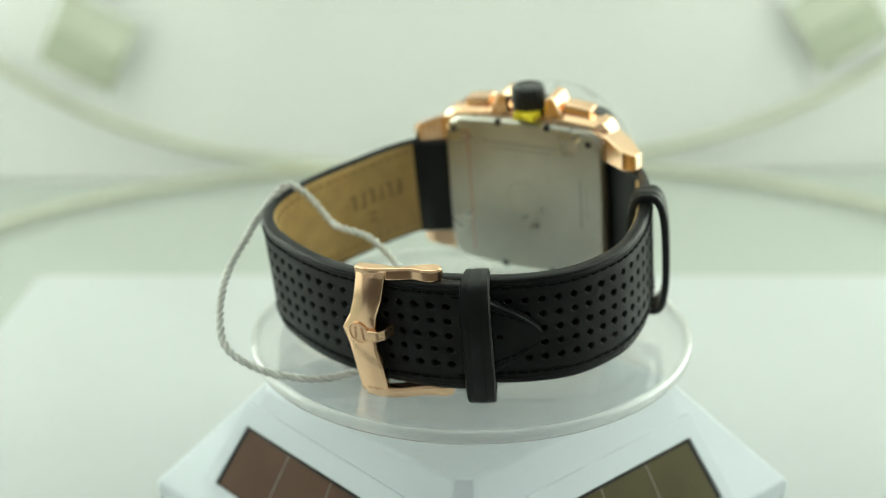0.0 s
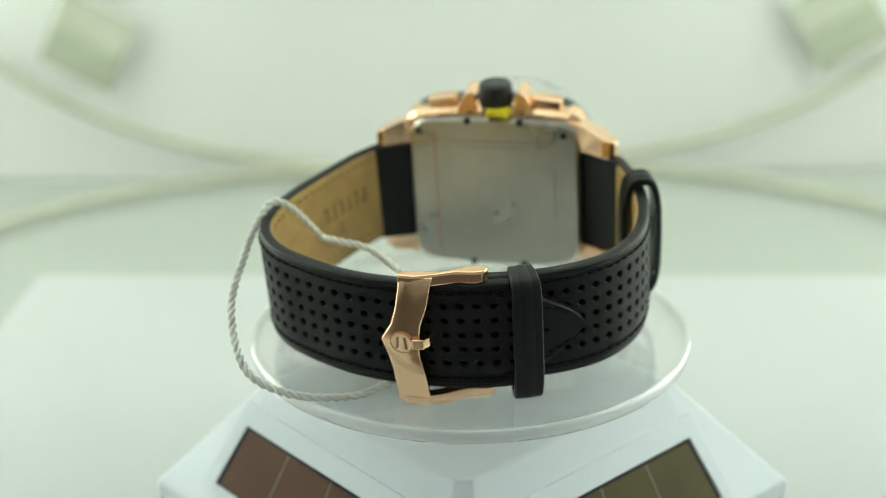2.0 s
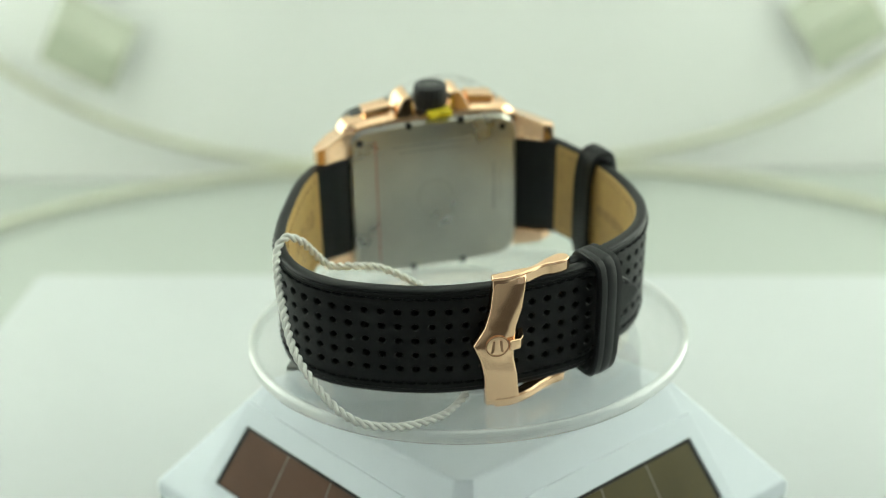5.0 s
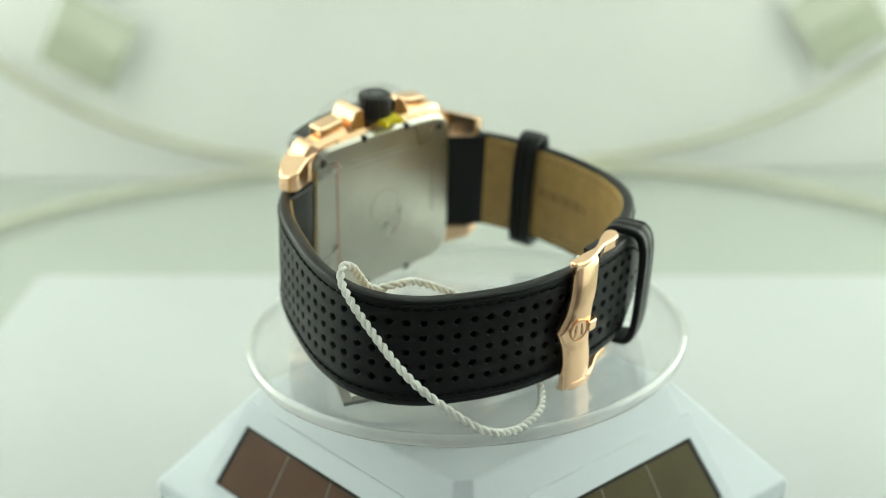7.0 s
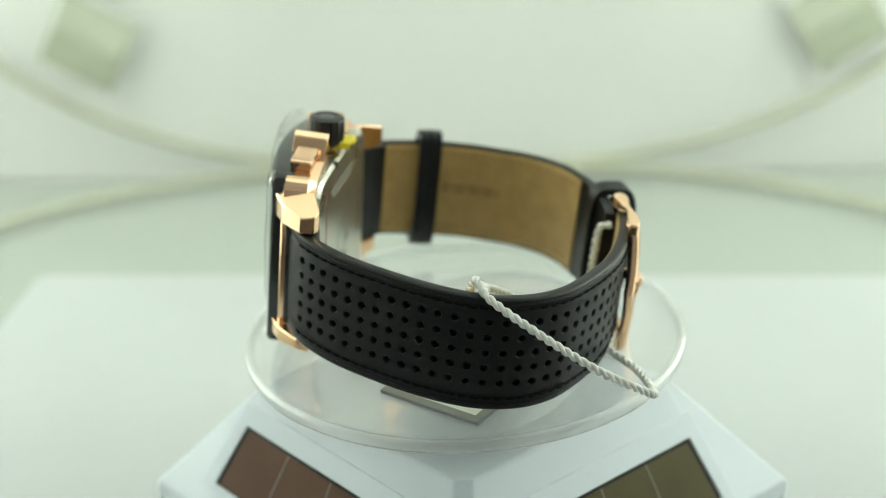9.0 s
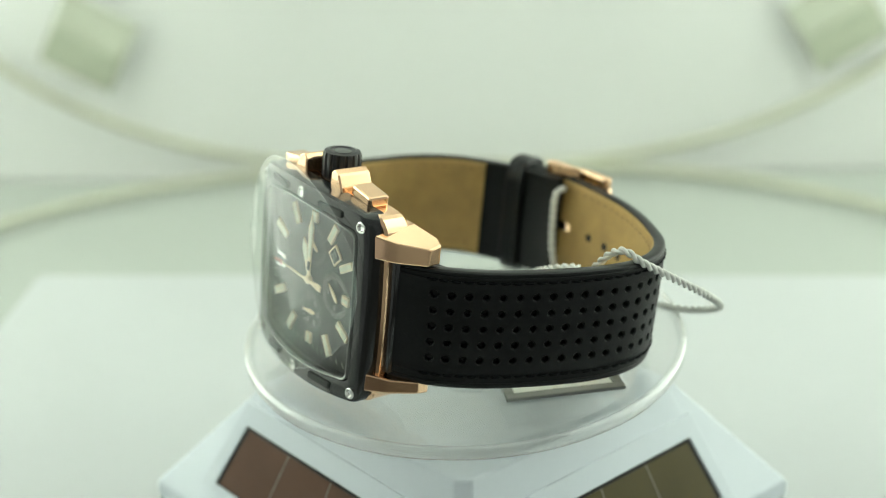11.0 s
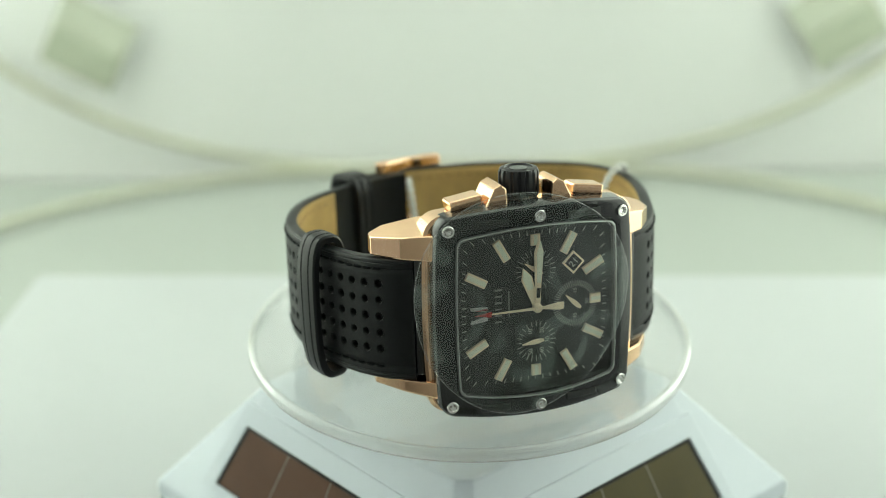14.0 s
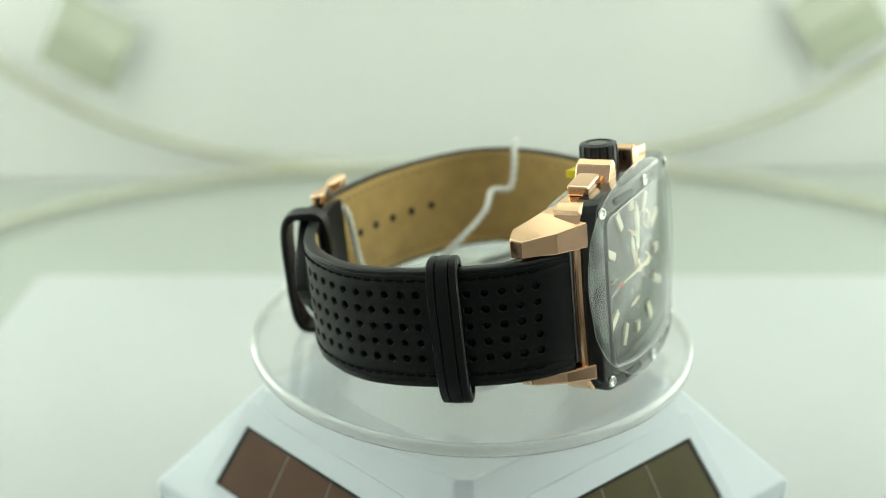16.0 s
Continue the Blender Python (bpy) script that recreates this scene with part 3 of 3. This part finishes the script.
for s in (-1, 1):
    poly = [(4.6, 19.5), (4.9, 25.0), (6.0, 26.0), (7.6, 25.2), (9.6, 21.2), (9.9, 19.5)]
    bm = prism([(-0.8 + s * x, z) for x, z in poly], 1.6, 9.3, "y")
    part("crown_guard", bevel(bm, 0.35), GOLD, watch, "faceted rose-gold crown guard")
    bm = box(-3.5, 3.5, -2.4, 2.4, 0, 2.3, 0.55)
    pb = part("pusher", bm, GOLD, watch, "rectangular rose-gold push button", at=mm(s * 13.0 - 0.4, 5.6, 21.3, 0, s * 8, 0))
    part("pusher_stem", box(-2.6, 2.6, -1.7, 1.7, -2.4, 0), GOLD, pb)
    part("pusher_seat", bevel(prism([(s * 9.3, 19.3), (s * 9.3, 21.0), (s * 19.0, 19.7), (s * 19.5, 18.0)], 2.0, 9.0, "y"), 0.3), GOLD, watch)

# lugs
for s in (-1, 1):
    for sz in (-1, 1):
        prof = [(16.5, 1.4), (21.3, 1.6), (26.0, 4.4), (30.0, 9.2), (29.6, 12.2), (27.4, 12.8), (22.2, 10.6), (16.5, 9.6)]
        if s < 0:
            prof = [(x, y + max(0, (x - 20) / 10) * 3.2 - (0.4 if x > 26 else 0)) for x, y in prof[:5]] + [(26.8, 15.6), (21.6, 11.8), (16.5, 10.4)]
        prof = [(x + (1.1 if s < 0 else -0.5) * max(0.0, x - 20) / 10, y) for x, y in prof]
        rows = []
        for (xa, ya), (xb, yb) in zip(prof[:4], prof[:3:-1]):
            inner = sz * 12.7 - (0.9 if s < 0 else 0.5)
            za, zb = sz * (17.2 - 1.5 * max(0.0, xa - 20.5) / 9.5), sz * (19.3 - 3.3 * max(0.0, xb - 20.5) / 9.5)
            rows.append([(s * xa, ya, inner), (s * xb, yb, inner), (s * xb, yb, zb), (s * xa, ya, za)])
        bm = loft(rows)
        bmesh.ops.recalc_face_normals(bm, faces=bm.faces)
        part("lug", bevel(bm, 0.35, 2, 0.3), GOLD, watch, "faceted rose-gold lug")
    part("end_link", bevel(prism([(s * 22.4, 4.6), (s * 24.3, 5.0), (s * 24.3, 10.5), (s * 22.4, 10.0)], -12.6, 12.6), 0.3), BLACK, watch, "glossy black strip between case and strap")
    part("spring_bar", turned([(0.8, -12.7), (0.8, 12.7)], 12), CHROME, watch, at=mm(s * 26.0, 8.9, 0))


# the head sits a little askew on the strap
HEAD = mm(0, -0.3, 0, 0, 0, -3.3)
for ob in watch.children:
    ob.matrix_basis = HEAD @ ob.matrix_basis


# ---- the strap ----
def strap_path(pts):
    """Curve points, arc lengths and normals of a strap's outer face."""
    p, s = spline(pts, 0.25)
    d = np.gradient(p, axis=0)
    d /= np.linalg.norm(d, axis=1)[:, None]
    return p, s, np.stack([d[:, 1], -d[:, 0]], 1)


def along(path, s, depth=0.0):
    p, ss, n = path
    q = np.array([np.interp(s, ss, p[:, k]) for k in (0, 1)])
    m = np.array([np.interp(s, ss, n[:, k]) for k in (0, 1)])
    return q - depth * m / np.linalg.norm(m)


RIGHT = strap_path([(23.8, 3.8), (28.2, 6.0), (32.6, 9.6), (37.6, 16.2), (42.2, 25), (46, 33.5), (48.6, 42), (49.3, 50), (47.3, 57.5), (42.5, 64), (36, 68.7), (28.5, 72.8), (21, 75.6), (13, 77.2), (5, 78.0), (-3, 77.9), (-10.5, 76.8), (-17, 74.8), (-25.3, 71.0)])
LEFT = strap_path([(-24.3, 6.2), (-28.5, 9.6), (-32.5, 15.8), (-36, 25), (-37.8, 34), (-38.2, 43), (-36.8, 52), (-33, 59.8), (-28.5, 65), (-22.5, 69), (-15.5, 72.0), (-8, 74), (-3.5, 74.7), (0.5, 74.9)])
LEN_R, LEN_L = float(RIGHT[1][-1]), float(LEFT[1][-1])
HW = 12.5
RATE = 3.5


def build_strap(path, name, label, tip, s_holes, thick=2.7):
    sg = 1 if path is RIGHT else -1
    length = float(path[1][-1])
    n_cols = int(length // (RATE / 2))
    shift = (lambda s: float(np.interp(s, [0, 25, 60], [-0.8, -1.0, -0.2]))) if sg > 0 else (lambda s: float(np.interp(s, [0, 15, 45, 70, 95], [-0.9, -1.6, -2.2, -1.2, -0.3])))

    def width(s):
        if tip and s > length - 17:
            u = (length - s) / 9.8
            return HW * max(0.05, 0.64 * u ** 0.6 if u < 1 else 0.64 + 0.36 * math.sin((u - 1) / 0.735 * math.pi / 2))
        return HW

    def put(s, z, depth):
        x, y = along(path, s, sg * depth)
        return (x, y, float(np.interp(z, [-12.5, -8.75, 8.75, 12.5], [-12.9, -8.1, 9.3, 12.8])) * width(s) / HW + shift(s))

    bm = bmesh.new()
    cache = {}

    def vert(s, z, d):
        key = (round(s, 3), round(z, 3), round(d, 3))
        if key not in cache:
            cache[key] = bm.verts.new(put(s, z, d))
        return cache[key]

    def face(vs, m=0):
        try:
            f = bm.faces.new(vs)
            f.material_index = m
        except ValueError:
            pass

    half = RATE / 2
    cols = int(length // RATE)
    s0 = length - cols * RATE
    pad = lambda z: 0.22 * (abs(z) / HW) ** 4
    zs_edge = [(8.75, pad(8.75)), (9.9, 0.14), (10.25, 0.34), (10.6, 0.14), (11.3, 0.15), (11.5, 0.32), (11.75, 0.2), (12.2, 0.34), (12.42, 0.6), (12.5, 0.95), (12.5, thick - 0.35), (12.3, thick)]
    ss = [0.0, s0] if s0 > 0.3 else [0.0]
    ss = sorted(set([0.0] + [s0 + k * half for k in range(2 * cols + 1)]))
    # side strips and inner face
    for a, b in zip(ss, ss[1:]):
        for sz in (-1, 1):
            for (z0, d0), (z1, d1) in zip(zs_edge, zs_edge[1:]):
                face((vert(a, sz * z0, d0), vert(b, sz * z0, d0), vert(b, sz * z1, d1), vert(a, sz * z1, d1)), 1 if z0 >= 11.5 else 0)
        face((vert(a, -12.3, thick), vert(b, -12.3, thick), vert(b, 12.3, thick), vert(a, 12.3, thick)), 1)
    # outer face with punched holes
    for a, b in zip(ss, ss[1:]):
        if a < s0 - 1e-6:
            zz = [-8.75 + half * k for k in range(11)]
            for z0, z1 in zip(zz, zz[1:]):
                face((vert(a, z0, pad(z0)), vert(b, z0, pad(z0)), vert(b, z1, pad(z1)), vert(a, z1, pad(z1))))
    for c in range(cols):
        sa = s0 + c * RATE
        sm, sb = sa + half, sa + RATE
        for r in range(5):
            za = -8.75 + r * RATE
            zm, zb = za + half, za + RATE
            rim = [(sa, za), (sm, za), (sb, za), (sb, zm), (sb, zb), (sm, zb), (sa, zb), (sa, zm)]
            if not (s_holes[0] <= sm <= s_holes[1]) or (tip and sm > length - 15 and r != 2):
                vs = [vert(s, z, pad(z)) for s, z in rim]
                mid_v = vert(sm, zm, pad(zm))
                for i in range(0, 8, 2):
                    face((mid_v, vs[i - 1], vs[i], vs[i + 1]))
                continue
            outer = [vert(s, z, pad(z)) for s, z in rim]
            rr = 0.80 + 0.06 * math.sin(c * 7.1 + r * 3.3)
            ang = [math.atan2(z - zm, s - sm) for s, z in rim]
            lip = [vert(sm + (rr + 0.22) * math.cos(t), zm + (rr + 0.22) * math.sin(t), pad(zm)) for t in ang]
            inn = [vert(sm + rr * math.cos(t), zm + rr * math.sin(t), pad(zm) + 0.22) for t in ang]
            low = [vert(sm + rr * 0.95 * math.cos(t), zm + rr * 0.95 * math.sin(t), 1.7) for t in ang]
            for i in range(8):
                j = (i + 1) % 8
                face((outer[i], outer[j], lip[j], lip[i]))
                face((lip[i], lip[j], inn[j], inn[i]))
                face((inn[i], inn[j], low[j], low[i]))
            face(low)
    # end caps
    for s in (ss[0], ss[-1]):
        ring_ = [vert(s, z, d) for z, d in zs_edge] + [vert(s, -z, d) for z, d in reversed(zs_edge)]
        ring_ += [vert(s, -8.75 + half * k, pad(-8.75 + half * k)) for k in range(1, 10)]
        face(ring_, 1)
    bmesh.ops.recalc_face_normals(bm, faces=bm.faces)
    body = part(name, bm, [LEATHER, EDGE], watch, label)
    # stitches along both edges
    bm = bmesh.new()
    s = 7.0
    while s < length - (18.5 if tip else 4):
        for sz in (-1, 1):
            pts = [put(s, sz * 10.25, 0.36), put(s + 0.35, sz * 10.25, 0.08), put(s + 0.9, sz * 10.25, 0.02), put(s + 1.5, sz * 10.25, 0.08), put(s + 1.8, sz * 10.25, 0.36)]
            tube(pts, 0.28, 6, bm, step=0)
        s += 2.5
    if tip:
        for k in range(9):
            a0, a1 = length - 18 + k * 1.9, length - 18 + k * 1.9 + 1.35
            for sz in (-1, 1):
                if a1 < length - 1.5:
                    tube([put(a0, sz * 9.4, 0.30), put((a0 + a1) / 2, sz * 9.4, 0.05), put(a1, sz * 9.4, 0.3)], 0.28, 6, bm, step=0)
    ob = part("stitching", bm, THREAD, body, "black thread stitching", smooth=True)
    ob["kind"] = "stuff"
    return body, put


long_strap, put_r = build_strap(RIGHT, "long_strap", "perforated black leather strap end with pointed tip", True, (6.0, LEN_R - 7))
short_strap, put_l = build_strap(LEFT, "short_strap", "perforated black leather strap end with buckle", False, (7.5, LEN_L - 8))


def strap_end(put, parent, k):
    """Moulded black block that thickens the inside of a strap by the case."""
    loops = [[put(s * k, z, d) for z, d in ((-12.3, 1.2), (12.3, 1.2), (12.3, t - 0.4), (11.8, t), (-11.8, t), (-12.3, t - 0.4))] for s, t in ((-0.2, 6.2), (3, 6.0), (5.5, 5.4), (8, 4.4), (10, 3.5), (10.6, 2.9))]
    part("strap_end", fix(loft(loops)), EDGE, parent, "moulded black end of the strap")


strap_end(put_r, long_strap, 1.0)
strap_end(put_l, short_strap, 1.3)


def lining(path, put, s_from, s_to, parent, thick=2.7):
    """Tan leather on the inside of a strap end, with stitch marks along its edges."""
    n = int((s_to - s_from) / 1.5)
    loops = []
    for k in range(n + 1):
        s = s_from + (s_to - s_from) * k / n
        loops.append([put(s, z, d) for z, d in ((-11.9, thick - 0.05), (-11.7, thick + 0.38), (-11.0, thick + 0.45), (0, thick + 0.45), (11.0, thick + 0.45), (11.7, thick + 0.38), (11.9, thick - 0.05))])
    ob = part("lining", fix(loft(loops, True, True)), LINING, parent, "tan leather lining")
    bm = bmesh.new()
    s = s_from + 1.5
    while s < s_to - 2:
        for sz in (-1, 1):
            tube([put(s, sz * 9.9, thick + 0.42), put(s + 0.7, sz * 9.9, thick + 0.56), put(s + 1.4, sz * 9.9, thick + 0.42)], 0.22, 6, bm, step=0)
        s += 2.75
    st = part("lining_stitching", bm, TAN_THREAD, ob, "tan thread stitching", smooth=True)
    st["kind"] = "stuff"
    return ob


def inside_mark(put, s, z, ls, lz, parent, material, name="stamp_bar", thick=2.7):
    pts = [[put(s + a * ls / 2, z + b * lz / 2, d) for a, b in ((-1, -1), (1, -1), (1, 1), (-1, 1))] for d in (thick + 0.40, thick + 0.47)]
    return part(name, fix(loft(pts)), material, parent, "plain bar of stamped lettering")


lin_r = lining(RIGHT, put_r, 10.3, LEN_R - 24, long_strap)
lin_l = lining(LEFT, put_l, 13.4, LEN_L - 22.5, short_strap)
for k, ln in enumerate((2.0, 1.7, 1.5, 2.0, 1.7, 1.9)):
    inside_mark(put_r, 15.5 + k * 2.9, 1.5, ln * 0.45, 4.2, lin_r, STAMP)
    inside_mark(put_r, 15.5 + k * 2.9 + 0.9, 1.5 + (1.7 if k % 2 else -1.7), ln * 0.5, 0.7, lin_r, STAMP)
inside_mark(put_r, 25.0, -5.0, 2.2, 0.6, lin_r, STAMP)
inside_mark(put_r, 25.0, -3.0, 2.2, 0.6, lin_r, STAMP)
for k in range(12):
    inside_mark(put_l, 30.5 + k * 1.35, 0.5, 0.5 if k % 3 else 0.9, 2.6, lin_l, STAMP)
# size holes seen on the lining: black discs painted for the shade inside them
pin = None
for k in range(5):
    s = 79.0 + k * 6.6
    x, y, z = put_r(s, 0, 2.7 + 0.5)
    x1, y1, _ = put_r(s, 0, 2.0)
    a = math.degrees(math.atan2(y1 - y, x1 - x))
    at = mm(x, y, z, 0, 90, a)
    if pin is None:
        pin = part("size_hole_shade", turned([(1.0, -0.02), (1.0, 0.4), (0.7, 0.42)], 16), DARK, lin_r, "black disc for the shade in a round size hole", at=at)
    else:
        again(pin, at)


# keepers
def keeper(path, s, w, out0, out1, zlo, zhi, power, groove, name, label):
    """A rounded leather band round the strap; out0, out1: how far its inner and outer runs stand from the strap's face."""
    sg = 1 if path is RIGHT else -1
    t = 1.5
    oc, ho, zc, hz = (out0 + out1) / 2, (out1 - out0) / 2, (zlo + zhi) / 2, (zhi - zlo) / 2
    loops = []
    for k in range(56):
        a = k * math.tau / 56
        c, d = math.cos(a), math.sin(a)
        row = []
        for b_, e in ((-w / 2, 0), (-w / 2, t * 0.7), (-w / 2 + 0.3, t), (-w / 4, t + 0.05), (-w / 4 + 0.22, t + 0.03 - groove), (-w / 4 + 0.45, t + 0.06), (0, t + 0.1), (w / 4 - 0.45, t + 0.06), (w / 4 - 0.22, t + 0.03 - groove), (w / 4, t + 0.05), (w / 2 - 0.3, t), (w / 2, t * 0.7), (w / 2, 0)):
            o = oc + (ho + e) * math.copysign(abs(c) ** (2 / power), c)
            z = zc + (hz + e) * math.copysign(abs(d) ** (2 / power), d)
            x, y = along(path, s + b_ + 0.25 * math.sin(a), -sg * o)
            row.append((x, y, z))
        loops.append(row)
    loops.append(loops[0])
    return part(name, fix(loft(loops, True, False)), EDGE, watch, label)


keeper(RIGHT, LEN_R - 13.0, 5.8, -6.2, 2.4, -13.9, 12.5, 4.0, 0.05, "fixed_keeper", "black leather keeper holding the strap tip")
keeper(LEFT, 25.5, 6.2, -4.2, 2.2, -16.2, 12.0, 3.2, 0.25, "loose_keeper", "loose black leather keeper standing off the strap")


# ---- buckle ----
buckle = new("buckle")
buckle.parent = watch
buckle["label"] = "polished rose-gold tang buckle"
outl = [(11.8, 14.8), (13.0, 8.0), (14.2, 4.2), (16.6, 0.3), (15.2, -3.4), (14.4, -7.5), (13.7, -15.2), (6.6, -15.2), (7.4, -7.5), (8.2, -3.4), (8.2, 0.3), (7.6, 4.2), (6.2, 8.0), (4.8, 14.8)]
plate_y = lambda x, z: 81.3 - 0.012 * (x - 5) ** 2 - 0.005 * (z - 1) ** 2 - 0.06 * z
zs = [z for x, z in outl[:7]][::-1]
low_x, high_x = [x for x, z in outl[7:]], [x for x, z in outl[:7]][::-1]
loops = []
for k in range(61):
    z = -15.2 + 30.0 * k / 60
    x0, x1 = float(np.interp(z, zs, low_x)), float(np.interp(z, zs, high_x))
    e = 0.45 * max(0.0, abs(z + 0.2) - 14.4) / 0.6
    row = []
    for x, d in ((x0 + 0.5, 2.2), (x0, 1.7), (x0, 0.55), (x0 + 0.16, 0.16), (x0 + 0.55, 0), ((x0 + x1) / 2, -0.12), (x1 - 0.55, 0), (x1 - 0.16, 0.16), (x1, 0.55), (x1, 1.7), (x1 - 0.5, 2.2)):
        row.append((x, plate_y(x, z) - d - e, z))
    loops.append(row)
bm = loft(loops)
bmesh.ops.recalc_face_normals(bm, faces=bm.faces)
part("buckle_plate", bm, GOLD, buckle, smooth=True)
for sz, z0, z1 in ((1, 12.5, 15.3), (-1, -15.5, -13.0)):
    dy = 0.7 if sz < 0 else -1.0
    arc = [(12.3, 79.9 + dy), (8.5, 80.4 + dy), (4.2, 79.5 + dy), (0.5, 78.0 + 0.6 * dy), (-2.5, 77.4), (-5.0, 77.0), (-6.2, 75.6), (-5.6, 74.2), (-4.0, 73.8), (-1.0, 74.8), (3, 76.6), (7, 77.6 + dy), (11.9, 77.9 + dy)]
    poly = [tuple(p) for p in spline(arc, 0.8)[0]]
    part("buckle_arm", bevel(prism(poly, z0, z1), 0.5, 3, 0.9), GOLD, buckle, smooth=False)
part("hinge_bar", turned([(0.9, -14.5), (0.9, 14.5)], 16), GOLD, buckle, at=mm(-4.2, 75.4, 0))
part("prong", bevel(prism([(9.6, 82.0), (7.2, 81.9), (6.0, 80.6), (4.4, 76.0), (-4.2, 75.8), (-4.2, 74.8), (5.4, 74.9), (7.0, 80.2), (9.6, 81.1)], -0.8, 1.6), 0.3), GOLD, buckle, "rose-gold buckle prong")
bm = turned([(2.5, -0.3), (2.5, 0.08), (2.42, 0.12), (2.28, 0.12), (2.22, 0.06)], 36)
ENGRAVED = mat("engraved_rose_gold", (0.50, 0.31, 0.19), 0.35, 1.0)
em = part("buckle_emblem", bm, GOLD, buckle, "round engraved emblem", at=mm(11.9, 80.87, 0.3, -90, 0, -9))
part("emblem_ring", loft([[(r * math.cos(k * math.tau / 36), r * math.sin(k * math.tau / 36), z) for k in range(36)] for r, z in ((2.5, 0.02), (2.46, 0.2), (2.24, 0.2), (2.2, 0.02))], True, False), ENGRAVED, em)
for s in (-1, 1):
    part("emblem_bar", bevel(prism([(s * 0.5, -1.4), (s * 1.0, -1.4), (s * 1.3, 1.6), (s * 0.7, 1.2)], 0.0, 0.2), 0.05), ENGRAVED, em)

# ---- hang-tag cord, laid of two strands ----
cord = new("cord_loop")
cord.matrix_basis = WATCH
tagged(cord, "twisted silver-white cord looped over the strap", "cord")
CORD_PTS = [(2.0, 73.9, 10.4), (1.3, 71.4, 9.0), (1.8, 70.9, 3), (3, 70.6, -4), (6, 69.5, -10), (9.5, 65, -12), (11, 58, -8.5), (16, 51, -3), (24.9, 46.5, 2.5), (32.5, 47.5, 5.5), (37.0, 44.5, 5.0), (41.0, 44.5, 10.0), (43.4, 45.2, 13.0), (46.6, 45.8, 14.6), (49.4, 48.8, 12.4), (51.2, 58.5, 7.4), (51.4, 71.0, 1.0), (45.8, 82.8, -6.2), (36.5, 84.6, -10.8), (25.3, 82.2, -13.0), (18.5, 77.4, -13.6), (14, 72.5, -13.0), (8.5, 69, -12.2)]
core, clen = spline(CORD_PTS, 0.3)
strands = []
for ph in (0, math.pi):
    pts, side = [], None
    for i, c in enumerate(core):
        d = Vector(core[min(i + 1, len(core) - 1)] - core[max(i - 1, 0)]).normalized()
        side = d.orthogonal().normalized() if side is None else (side - d * side.dot(d)).normalized()
        up = d.cross(side)
        a = clen[i] * math.tau / 4.0 + ph
        pts.append(Vector(c) + 0.46 * (math.cos(a) * side + math.sin(a) * up))
    part("strand", tube(pts, 0.47, 8, step=0), CORD, cord, smooth=True)


def motions():
    for thing, rest in ((disc, DISC), (tag_card, DISC), (watch, WATCH), (cord, WATCH)):
        walk(thing, [(t, AXIS @ pose(0, 0, 0, 0, 0, a) @ rest) for t, a in TURN])


motions()
